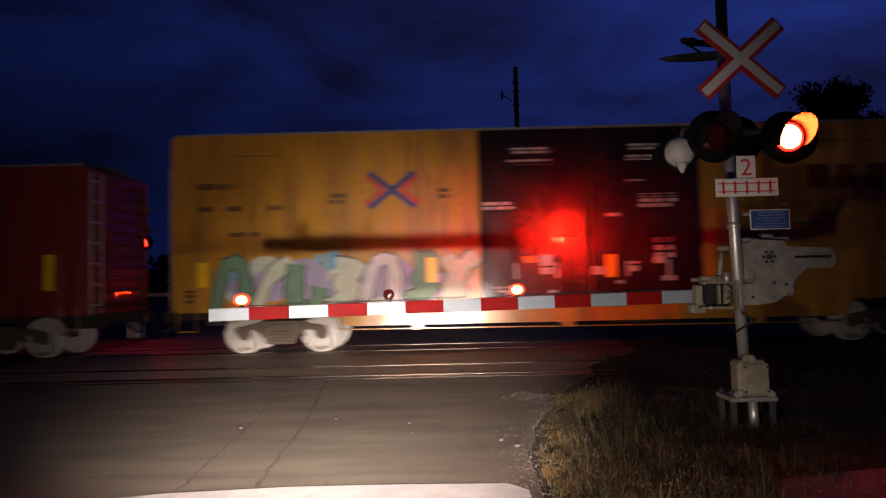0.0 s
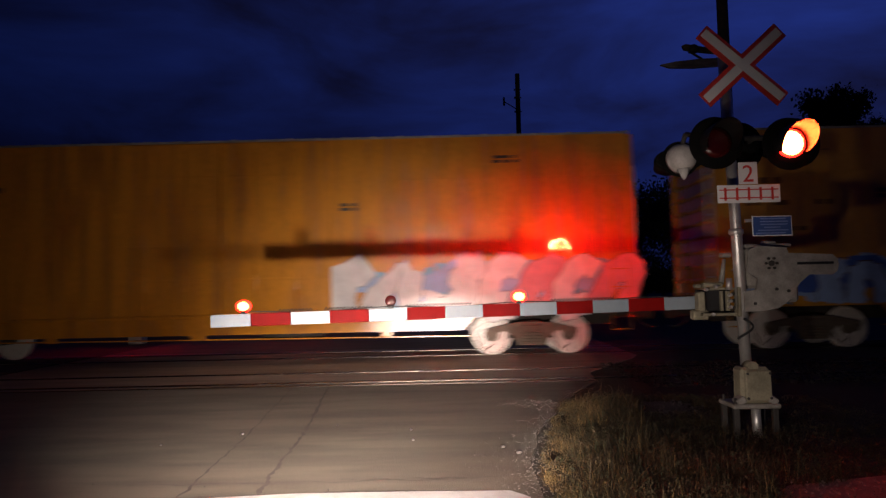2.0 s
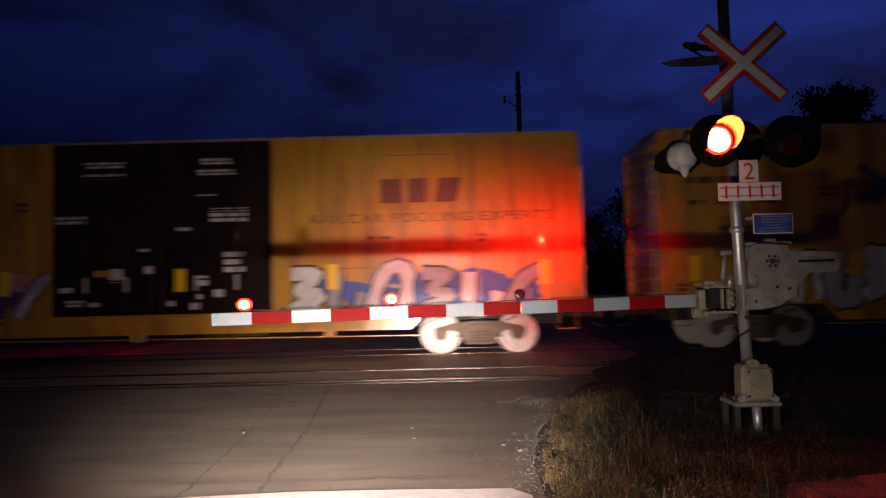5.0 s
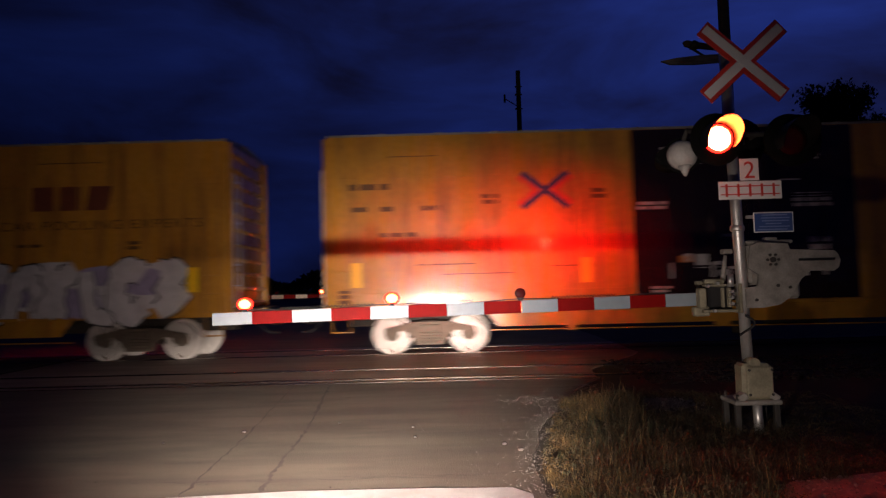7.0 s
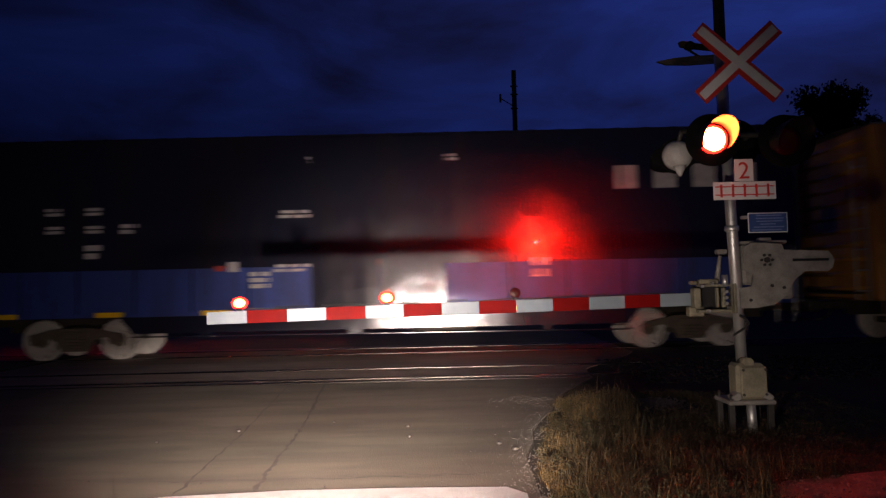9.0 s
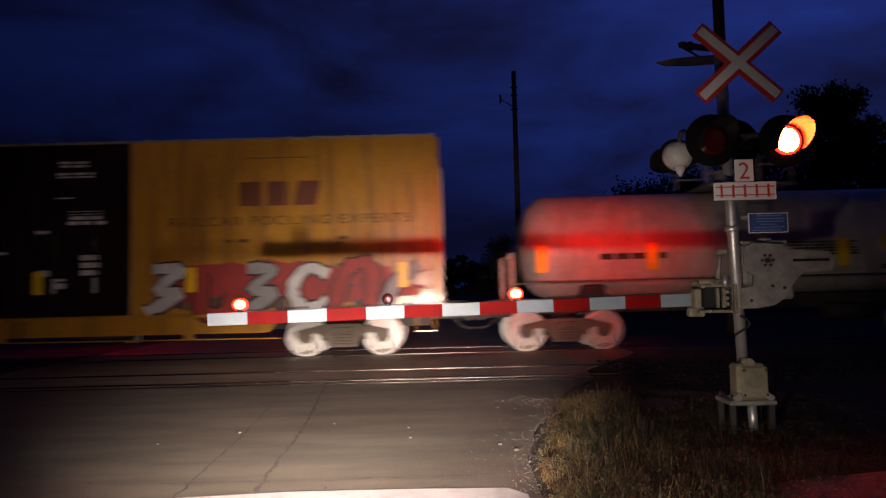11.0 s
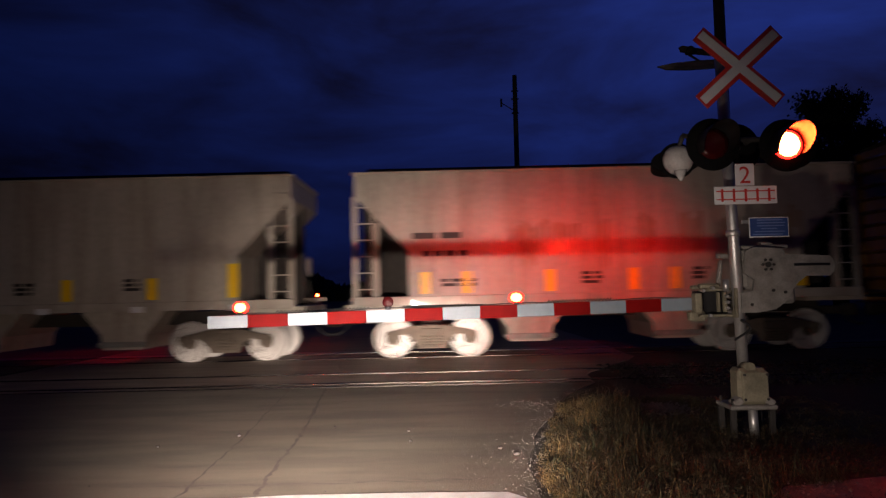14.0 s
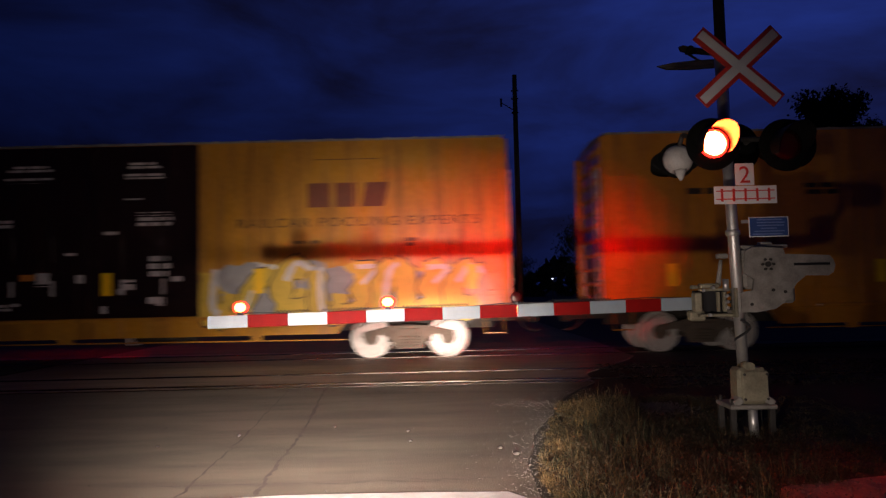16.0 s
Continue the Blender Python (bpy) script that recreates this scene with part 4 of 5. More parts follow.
    for k, u in enumerate((0.29, 0.47, 0.70)):
        bm = B()
        box(bm, (L * u, y + 0.06, 0.57), (0.34 if k % 2 else 0.24, 0.10, 0.13), bevel=0.015)
        part("jacking_pad", bm, paint, car)
    running_gear(car, (gear, L - gear))
    return car


def reflectors(car, xs, z, w, h, y):
    shared = B()
    box(shared, (0, 0, 0), (w, 0.004, h))
    shared = mesh_of("reflector", shared, "reflex")
    for x in xs:
        ob = new("reflector", shared)
        ob.parent, ob.location = car, (x, y - 0.006, z)
        tagged(ob, "yellow reflective patch")


def door_marks(car, L, seed, y=-HALF - 0.084):
    rnd = random.Random(seed)
    r = bars(L / 2 - 1.30, 4.42, 1.0, 0.16, 2, seed) + bars(L / 2 - 1.30, 4.16, 1.15, 0.14, 2, seed + 1)
    r += bars(L / 2 + 1.25, 4.45, 0.8, 0.16, 2, seed + 2) + bars(L / 2 + 1.25, 4.2, 0.95, 0.16, 2, seed + 3)
    r += bars(L / 2 - 2.0, 3.2, 0.8, 0.2, 2, seed + 4) + bars(L / 2 + 1.5, 3.25, 0.9, 0.34, 3, seed + 5)
    r += bars(L / 2 + 1.6, 2.2, 0.5, 0.5, 3, seed + 6) + bars(L / 2 - 1.9, 1.35, 0.5, 0.16, 2, seed + 7)
    r += [(L / 2 - 1.0, 1.95, 0.28, 0.30), (L / 2 + 0.5, 2.95, 0.3, 0.07), (L / 2 + 0.9, 1.8, 0.24, 0.22), (L / 2 - 0.4, 2.5, 0.22, 0.06), (L / 2 + 1.0, 3.7, 0.4, 0.03)]
    r += [(L / 2 + rnd.uniform(-2.2, 2.2), rnd.uniform(1.2, 2.1), rnd.uniform(0.1, 0.3), rnd.uniform(0.05, 0.2)) for k in range(8)]
    decal(car, "lettering", r, "ink_white", y, "white stencil bars on the doors")
    decal(car, "lettering", [(L / 2 - 1.35, 2.0, 0.30, 0.14)], "spray_orange", y, "small orange label")


def slogan_mesh(words, width):
    """Stencilled words as a thin mesh, spread to a given width."""
    txt = bpy.data.curves.new("stencil", "FONT")
    txt.body, txt.size, txt.align_x, txt.space_character = words, 0.29, "CENTER", 1.1
    tmp = new("stencil", txt)
    me = bpy.data.meshes.new_from_object(tmp.evaluated_get(bpy.context.evaluated_depsgraph_get()))
    bpy.data.objects.remove(tmp)
    xs = [v.co.x for v in me.vertices]
    for v in me.vertices:
        v.co.x *= width / (max(xs) - min(xs))
    me.materials.clear()
    me.materials.append(M["ink_dim"])
    return me


STENCIL = {}


def slogan(car, x, z, width, y):
    if width not in STENCIL:
        STENCIL[width] = slogan_mesh("RAILCAR POOLING EXPERTS", width)
    ob = new("stencil", STENCIL[width])
    ob.parent = car
    ob.matrix_local = Matrix.Translation((x, y - 0.004, z)) @ Matrix.Rotation(radians(90), 4, "X")
    tagged(ob, "faded brown stencilled words", kind="stuff")


def pool_marks(car, L, seed, y=-HALF - 0.012):
    """Stencils of the yellow pool cars: emblem on one half, big brown blocks and a thin line on the other."""
    emblem(car, 4.85, 3.62, 1.05, y)
    r = bars(0.95, 3.78, 1.0, 0.20, 1, seed) + bars(0.7, 3.28, 0.4, 0.16, 1, seed + 1) + bars(1.35, 3.28, 0.4, 0.16, 1, seed + 2) + bars(2.3, 3.28, 0.5, 0.16, 1, seed + 3)
    r += bars(3.65, 3.45, 0.45, 0.26, 2, seed + 4) + bars(6.05, 3.52, 0.4, 0.26, 2, seed + 5) + bars(1.6, 2.7, 0.9, 0.14, 1, seed + 6) + bars(0.35, 1.35, 0.3, 0.34, 3, seed + 7)
    slogan(car, L - 3.25, 3.00, 5.4, y)
    r += bars(L - 2.1, 2.62, 0.34, 0.22, 2, seed + 9) + bars(L - 4.4, 2.66, 0.6, 0.1, 1, seed + 10)
    r += [(2.6, 2.02, 1.3, 0.022), (3.3, 1.80, 1.6, 0.020), (5.4, 1.93, 0.9, 0.022), (L - 5.2, 2.0, 1.2, 0.02), (L - 2.4, 1.86, 1.5, 0.02), (1.9, 4.45, 1.1, 0.018), (L - 3.5, 4.5, 1.4, 0.018)]
    decal(car, "lettering", r, "ink_dim", y, "dark stencil bars")
    s = [(L - 4.12, 3.70, 0.48, 0.54), (L - 3.50, 3.70, 0.48, 0.54), (L - 2.86, 3.70, 0.50, 0.54, 0.2)]
    for one in s:
        decal(car, "logo_block", [one], "ink_brown", y, "brown logo block")


def train_row(car, pass_time):
    car_jobs.append((car, pass_time))


def hopper(label, length, top, walkway, pass_time, seed, stripes):
    car = thing("covered_hopper", label, "freight car", "freight train cars", (0, TRACK_Y, 0))
    L, y = length, -HALF + 0.03
    bm = B()
    prism(bm, [(0.10, top), (0.10, top - 0.50), (1.28, 2.40), (1.28, 1.40), (L - 1.28, 1.40), (L - 1.28, 2.40), (L - 0.10, top - 0.50), (L - 0.10, top)], y, -y)
    part("body", bm, "grey_car", car)
    n = 6
    for k in range(1, n):
        bm = B()
        x = 1.12 + (L - 2.24) * k / n
        box(bm, (x, y - 0.006, (1.45 + top) / 2), (0.035, 0.014, top - 1.5))
        part("side_seam", bm, "grey_car", car)
    bm = B()
    prism(bm, [(0.05, top), (L - 0.05, top), (L - 0.05, top + 0.05), (0.05, top + 0.05)], y - 0.05, -y + 0.05)
    part("roof", bm, "grey_car", car)
    bm = B()
    box(bm, (L / 2, 0, top + 0.15), (L - 0.6, 1.5, 0.24), bevel=0.04)
    part("hatch_trough", bm, "sill_gear", car)
    for k in range(4):
        bm = B()
        box(bm, (1.6 + k * (L - 3.2) / 3, 0, top + 0.28), (1.4, 0.8, 0.06), bevel=0.02)
        part("hatch", bm, "silver", car)
    if walkway:
        bm = B()
        box(bm, (L / 2, y - 0.02, top + 0.33), (L - 0.2, 0.30, 0.05))
        part("running_board", bm, "silver", car)
        for k in range(7):
            bm = B()
            box(bm, (0.25 + k * (L - 0.5) / 6, y, top + 0.175), (0.22, 0.24, 0.27), bevel=0.01)
            part("board_bracket", bm, "silver", car)
    for s in (-1, 1):
        bm = B()
        box(bm, (L / 2, s * (HALF - 0.02), 1.31), (L - 0.05, 0.10, 0.20), bevel=0.01)
        part("side_sill", bm, "grey_car", car)
    for x, way in ((0.0, -1), (L, 1)):
        for dx, wd in ((0.10, 0.11), (0.58, 0.10)):
            bm = B()
            hi = top - 0.5 if dx < 0.3 else top - 1.1
            box(bm, (x - way * dx, y + 0.03, (1.35 + hi) / 2), (wd, 0.06, hi - 1.35))
            part("end_post", bm, "grey_car", car)
        ladder(car, x - way * 0.32, 1.4, top - 0.2, y - 0.02, 7, "grey_car", 0.36)
        bm = B()
        box(bm, (x - way * 0.5, 0, 1.18), (1.3, 2.7, 0.12))
        rod(bm, (x - way * 0.3, 0.4, 1.3), (x - way * 0.3, 0.4, 2.2), 0.05, seg=8)
        lathe(bm, [(0.24, 0), (0.27, 0.02), (0.24, 0.04)], Matrix.Translation((x - way * 0.1, 0.4, 2.2)) @ Matrix.Rotation(radians(90), 4, "Y"), 16)
        part("end_platform", bm, "grey_car", car)
        coupler(car, x + way * 0.55, way)
        for yy in (y + 0.2, 0, -y - 0.2):
            bm = B()
            rod(bm, (x - way * 0.16, yy, 1.3), (x - way * 0.75, yy, top - 1.0), 0.05, seg=8)
            part("end_brace", bm, "sill_gear", car)
        # added dark sheet: stands for the shaded void and keeps sky from showing through
        bm = B()
        prism(bm, [(x - way * 1.35, 1.25), (x - way * 1.35, 2.45), (x - way * 0.12, top - 0.50), (x - way * 0.12, 1.25)], -0.05, 0.05)
        part("end_void_sheet", bm, "sill_gear", car, "dark sheet added to fill the shaded void under the slope sheet")
    for cx in (L / 2 - 1.65, L / 2 + 1.65):
        bm = B()
        prism(bm, [(cx - 1.0, 1.25), (cx + 1.0, 1.25), (cx + 0.52, 0.68), (cx + 0.46, 0.34), (cx - 0.46, 0.34), (cx - 0.52, 0.68)], y + 0.45, -y - 0.45)
        part("outlet_chute", bm, "grey_car", car)
        bm = B()
        box(bm, (cx, y + 0.42, 0.46), (1.1, 0.08, 0.12), bevel=0.01)
        part("outlet_gate", bm, "silver", car)
    bm = B()
    box(bm, (L / 2, 0, 1.0), (L - 0.6, 0.4, 0.3))
    part("underframe", bm, "sill_gear", car)
    r = bars(2.3, top - 0.70, 1.25, 0.24, 1, seed, 0.4) + bars(2.4, top - 1.22, 1.45, 0.22, 1, seed + 1, 0.4) if walkway else bars(2.0, 2.75, 1.3, 0.2, 1, seed, 0.5) + bars(2.1, 2.35, 1.2, 0.18, 1, seed + 1, 0.3)
    r += bars(2.4, 1.7, 0.9, 0.2, 2, seed + 2) + bars(5.35, 1.75, 0.5, 0.3, 3, seed + 3) + bars(7.75, 1.8, 0.4, 0.3, 3, seed + 4)
    decal(car, "lettering", r, "ink_black", y - 0.006, "dark stencil bars")
    reflectors(car, stripes, 1.70, 0.24, 0.48, y - 0.002)
    running_gear(car, (1.75, L - 1.75))
    train_row(car, pass_time)
    return car


def tank_car(pass_time):
    car = thing("tank_car", "dusty white tank car with a railed top platform", "freight car", "freight train cars", (0, TRACK_Y, 0))
    L, r, zc, mid = 11.6, 1.24, 2.42, 5.25
    bm = B()
    prof = [(0.02, 0.0), (0.55, 0.06), (0.95, 0.20), (1.16, 0.40), (r, 0.62), (r, L / 2), (r, L - 0.62), (1.16, L - 0.40), (0.95, L - 0.20), (0.55, L - 0.06), (0.02, L)]
    lathe(bm, prof, Matrix.Translation((0, 0, zc)) @ Matrix.Rotation(radians(90), 4, "Y"), 40)
    part("tank", bm, "white_tank", car)
    for k in range(1, 5):
        bm = B()
        lathe(bm, [(r + 0.001, -0.02), (r + 0.008, 0.0), (r + 0.001, 0.02)], Matrix.Translation((L * k / 5, 0, zc)) @ Matrix.Rotation(radians(90), 4, "Y"), 40)
        part("weld_band", bm, "white_tank", car)
    bm = B()
    rod(bm, (mid, 0, zc + r - 0.1), (mid, 0, zc + r + 0.45), 0.42, seg=20)
    rod(bm, (mid, 0, zc + r + 0.45), (mid, 0, zc + r + 0.52), 0.46, seg=20)
    part("manway", bm, "white_tank", car)
    bm = B()
    box(bm, (mid, 0, zc + r + 0.05), (2.0, 2.3, 0.06))
    part("platform", bm, "silver", car)
    for x in (-0.95, -0.22, 0.22, 0.95):
        for yy in (-1.1, 1.1):
            bm = B()
            rod(bm, (mid + x, yy, zc + r), (mid + x, yy, zc + r + 0.92), 0.03, seg=8)
            part("rail_post", bm, "grey_car", car)
    for yy in (-1.1, 1.1):
        for x0, x1 in ((-0.95, -0.22), (0.22, 0.95)):
            for z in (0.92, 0.5):
                bm = B()
                rod(bm, (mid + x0, yy, zc + r + z), (mid + x1, yy, zc + r + z), 0.026, seg=8)
                part("handrail", bm, "grey_car", car)
    ladder(car, mid, 1.1, zc + r, -1.42, 8, "grey_car", 0.45)
    bm = B()
    box(bm, (L / 2, 0, 1.0), (L - 0.2, 0.7, 0.34))
    for x in (1.6, L - 1.6):
        box(bm, (x, 0, 1.25), (0.5, 2.2, 0.5), bevel=0.05)
    rod(bm, (L / 2 + 1.2, -0.7, 0.75), (L / 2 + 2.4, -0.7, 0.75), 0.17, seg=14)
    part("underframe", bm, "sill_gear", car)
    bm = B()
    rod(bm, (-0.2, -1.42, 1.55), (L + 0.2, -1.42, 1.55), 0.02, seg=8)
    part("side_rail", bm, "silver", car)
    for x, way in ((0.0, -1), (L, 1)):
        bm = B()
        box(bm, (x + way * 0.05, 0, 1.12), (0.9, 2.7, 0.10))
        for yy in (-1.35, 1.35):
            box(bm, (x + way * 0.3, yy, 1.7), (0.10, 0.06, 1.1))
        rod(bm, (x + way * 0.3, -1.35, 2.2), (x + way * 0.3, 1.35, 2.2), 0.025, seg=8)
        part("end_platform", bm, "grey_car", car)
        coupler(car, x + way * 0.95, way)
    side = -1.262
    for nm, rects, mat, lb in (("lettering", bars(L - 4.9, 2.2, 1.7, 0.34, 5, 31, 0.16) + bars(2.5, 2.12, 1.75, 0.20, 1, 34, 0.24) + bars(L - 1.3, 2.25, 1.4, 0.36, 3, 32, 1.2) + bars(L - 3.2, 1.75, 0.8, 0.12, 2, 33), "ink_black", "dark stencil bars"),
                               ("placard", [(L - 3.15, 2.3, 0.75, 0.40)], "spray_yellow", "yellow placard"),
                               ("placard", [(L - 2.1, 1.78, 0.45, 0.28)], "ink_black", "dark placard frame")):
        decal(car, nm, rects, mat, side, lb)
    reflectors(car, (0.4, 2.9, 5.0, L - 4.4, L - 0.35), 2.1, 0.28, 0.62, side)
    running_gear(car, (0.95, L - 0.95))
    train_row(car, pass_time)
    return car


L60 = 18.45
SIDE = -HALF - 0.012
# leading car, oxide red and lower
c = boxcar("boxcar", "oxide red boxcar with a weathered flat side", 16.4, "red_car", True, top=4.35, door_w=3.0)
reflectors(c, (1.0, 5.0, 12.0), 1.75, 0.24, 0.55, SIDE)
reflectors(c, (15.66,), 1.95, 0.24, 0.80, SIDE)
decal(c, "lettering", bars(12.8, 3.3, 1.6, 0.4, 2, 9), "ink_white", SIDE, "white stencil bars")
train_row(c, -0.444 - 16.4 / SPEED)


def pool_car(pass_time, seed, label, doors="door_black", paint="yellow_car"):
    car = boxcar("boxcar", label, L60, paint, True, door_paint=doors)
    pool_marks(car, L60, seed)
    door_marks(car, L60, seed * 3 + 1)
    reflectors(car, (0.62, 5.7, 13.0, 17.7), 1.82, 0.24, 0.55, SIDE - 0.022)
    reflectors(car, (L60 / 2 + 0.42,), 1.82, 0.24, 0.50, -HALF - 0.088)
    train_row(car, pass_time)
    return car


c = pool_car(-0.298, 11, "yellow boxcar with black doors and green graffiti")
graffiti(c, 0.9, 6.7, 1.02, 2.10, ("green", "pale", "green", "pale", "white"), "ink", ("sky", "pale", "lilac"), 3, SIDE, 7, fat=0.36, edge=0.035)

c = boxcar("boxcar", "plain orange-yellow boxcar with white graffiti at one end", L60 - 0.25, "ochre_car", True, door_paint="ochre_car")
decal(c, "lettering", bars(2.3, 4.25, 0.4, 0.2, 1, 4) + bars(2.2, 3.95, 0.5, 0.16, 1, 5) + bars(2.9, 3.95, 0.4, 0.16, 1, 6) + bars(4.0, 3.95, 0.45, 0.16, 1, 7) + bars(2.6, 1.9, 0.9, 0.3, 2, 8)
      + bars(L60 - 3.0, 4.4, 0.6, 0.2, 2, 44) + bars(L60 - 6.5, 3.4, 0.4, 0.2, 2, 45), "ink_black", SIDE, "dark stencil bars")
graffiti(c, L60 - 7.0, L60 - 0.2, 1.0, 2.12, ("white", "white", "white", "white", "white", "pink", "white", "pink"), "ink", ("sky", "paleblue"), 12, SIDE, 8, fat=0.60, edge=0.015, lean=0.3)
reflectors(c, (0.7,), 1.1, 1.1, 0.10, SIDE - 0.004)
train_row(c, 1.127)

c = pool_car(2.560, 21, "yellow boxcar with black doors and blue white graffiti")
graffiti(c, 0.3, 6.7, 1.02, 2.08, ("paleblue", "sky", "paleblue"), "brown", ("paleblue", "blue"), 5, SIDE, 8, fat=0.44, edge=0.03, lean=0.0, ragged=0.35)
graffiti(c, L60 - 7.5, L60 - 5.2, 1.02, 1.75, ("sky", "blue"), "sky", ("blue", "sky"), 18, SIDE, 3, fat=0.5)
graffiti(c, L60 - 6.9, L60 - 0.1, 1.02, 2.2, ("brown", "rust", "brown"), "white", ("violet", "blue", "brown", "brown"), 8, SIDE, 9, fat=0.34, edge=0.075, lean=-0.45, ragged=0.12)

c = pool_car(4.024, 31, "yellow boxcar with black doors and pale graffiti")
graffiti(c, 0.6, 6.7, 1.02, 2.08, ("lilac", "white", "violet"), "brown", ("lilac", "pink", "violet"), 15, SIDE, 7, fat=0.32, edge=0.05, lean=0.3, shine="white")
graffiti(c, L60 - 6.5, L60 - 0.8, 1.02, 2.0, ("white", "grey"), "ink", ("blue",), 16, SIDE, 6)

c = pool_car(5.470, 41, "yellow boxcar with black doors and white lettered graffiti")
graffiti(c, 2.6, 6.7, 1.05, 2.1, ("white", "grey"), "ink", (), 23, SIDE, 5, fat=0.40, edge=0.06)
graffiti(c, L60 - 6.6, L60 - 0.9, 1.02, 2.12, ("white",), "ink", ("white", "white", "lilac"), 24, SIDE, 7, fat=0.52, edge=0.035, lean=0.05, ragged=0.1)

c = pool_car(6.939, 51, "clean yellow boxcar with black doors")

c = boxcar("boxcar", "glossy blue-black boxcar with white stencils and yellow reflectors", L60, "black_car", True, door_paint="black_car", door_w=3.0)
for k, (x, z, w, h) in enumerate(((1.6, 3.35, 0.4, 0.2), (2.5, 3.35, 0.4, 0.2), (1.6, 2.95, 0.4, 0.2), (2.5, 2.95, 0.4, 0.2), (3.3, 2.95, 0.45, 0.25), (2.5, 2.45, 0.45, 0.36), (7.6, 4.4, 0.7, 0.18),
                                  (10.3, 4.4, 0.7, 0.18), (7.0, 3.2, 0.8, 0.2), (9.5, 3.2, 0.9, 0.34), (6.9, 2.0, 0.9, 0.2), (12.4, 1.9, 0.5, 0.5))):
    decal(c, "lettering", bars(x + 0.4, z, w, h, 2, 60 + k), "ink_white", SIDE, "white stencil bars")
decal(c, "lower_panel", [(L60 / 2, 1.51, L60 - 0.1, 1.04)], "blue_band", SIDE, "faded blue band along the lower side")
decal(c, "lettering", bars(6.6, 1.75, 0.5, 0.4, 3, 85) + bars(8.9, 1.9, 0.6, 0.4, 3, 86) + [(6.0, 2.05, 0.24, 0.22), (9.7, 1.35, 0.3, 0.5)], "ink_white", SIDE - 0.026, "white stencil bars")
decal(c, "lettering", [(5.7, 2.02, 0.22, 0.12), (8.6, 1.55, 0.12, 0.5), (9.2, 2.1, 0.2, 0.12)], "spray_red", SIDE - 0.026, "small red labels")
for k in range(4):
    decal(c, "logo_block", [(14.75 + 0.87 * k, 3.86, 0.50, 0.52)], "ink_white", SIDE, "pale logo block")
reflectors(c, [0.9 + 2.35 * k for k in range(8)], 1.05, 0.62, 0.11, SIDE - 0.006)
train_row(c, 8.372)

c = pool_car(9.808, 61, "yellow boxcar with black doors and red white graffiti")
graffiti(c, L60 - 6.5, L60 - 0.3, 1.02, 2.1, ("white", "red", "grey"), "ink", ("brown", "red"), 42, SIDE, 6, fat=0.26)

tank_car(11.256)
c = hopper("light grey covered hopper with roof walkway and dark stencils", 11.8, 3.98, True, 12.168, 71, (4.0, 10.2))
for col, shift, wide in (("yellow", 0.0, 0.34), ("grey", 0.12, 0.16)):
    bm = B()
    rnd = random.Random(6)
    for cx in (6.0, 7.7):
        stroke(bm, [(cx + shift + 0.72 * math.cos(0.5 + 4.9 * j / 14), 1.82 + 0.36 * math.sin(0.5 + 4.9 * j / 14)) for j in range(15)], wide, -HALF + 0.03 - 0.008 - shift * 0.03, rnd)
        stroke(bm, [(cx + shift + 0.1, 1.78), (cx + shift + 0.4, 1.80), (cx + shift + 0.7, 1.74)], wide, -HALF + 0.03 - 0.009 - shift * 0.03, rnd)
    tagged(part("graffiti", bm, "spray_" + col, c, "faded yellow and grey loops of graffiti"), kind="stuff")
c = hopper("pale grey covered hopper with yellow reflectors", 11.4, 4.15, False, 13.085, 72, (4.45, 6.3, 8.2))
reflectors(c, (1.57, 10.0), 1.85, 0.24, 0.75, -HALF + 0.028)
decal(c, "sill_patch", [(x, 1.25, 0.30, 0.13) for x in (1.5, 3.7, 5.8, 7.9, 10.1)], "sign_white", -HALF - 0.035, "small white reflective patches on the sill")
c = hopper("rust-streaked grey covered hopper with yellow reflectors", 11.3, 4.15, False, 13.98, 73, (1.65, 2.58, 4.42, 6.27, 7.18, 9.0, 9.95))

for k, (x, z, w, h) in enumerate(((3.9, 2.6, 0.32, 0.9), (4.6, 2.75, 0.9, 0.5), (5.6, 2.55, 0.22, 1.15), (6.6, 2.75, 0.42, 0.7), (7.6, 2.7, 0.55, 0.8), (8.4, 2.7, 0.15, 0.8), (9.4, 2.65, 0.6, 1.0), (9.9, 2.9, 0.25, 0.7))):
    rnd = random.Random(k)
    bm = B()
    u = x - w / 2
    while u < x + w / 2:
        wd, up, down = rnd.uniform(0.02, 0.09), rnd.uniform(-0.12, 0.2) * h, rnd.uniform(-0.35, 0.25) * h
        prism(bm, [(u, z - h / 2 - down), (u + wd * 0.8, z - h / 2 - down), (u + wd, z + h / 2 - up), (u, z + h / 2 - up)], -HALF + 0.03 - 0.0035, -HALF + 0.03 - 0.0005)
        u += wd * rnd.uniform(1.0, 2.2)
    tagged(part("rust_streak", bm, "rust_stain", c, "brown rust streak"), kind="stuff")

c = pool_car(14.915, 81, "yellow boxcar with black doors and orange graffiti")
graffiti(c, 0.9, 4.6, 1.02, 2.08, ("white", "pink", "lilac"), "pink", ("pink", "lilac", "white", "white"), 51, SIDE, 5, fat=0.5)
graffiti(c, 4.3, 6.9, 1.02, 2.10, ("white", "orange", "orange"), "rust", ("orange",), 53, SIDE, 3, fat=0.60, edge=0.03)
graffiti(c, L60 - 6.7, L60 - 0.5, 1.02, 2.08, ("yellow",), "ink", ("yellow", "white", "yellow", "grey"), 52, SIDE, 8, fat=0.50, edge=0.03, shine="white")
c = boxcar("boxcar", "orange-yellow boxcar with faint stencils", L60, "ochre_car", True, door_paint="ochre_car")
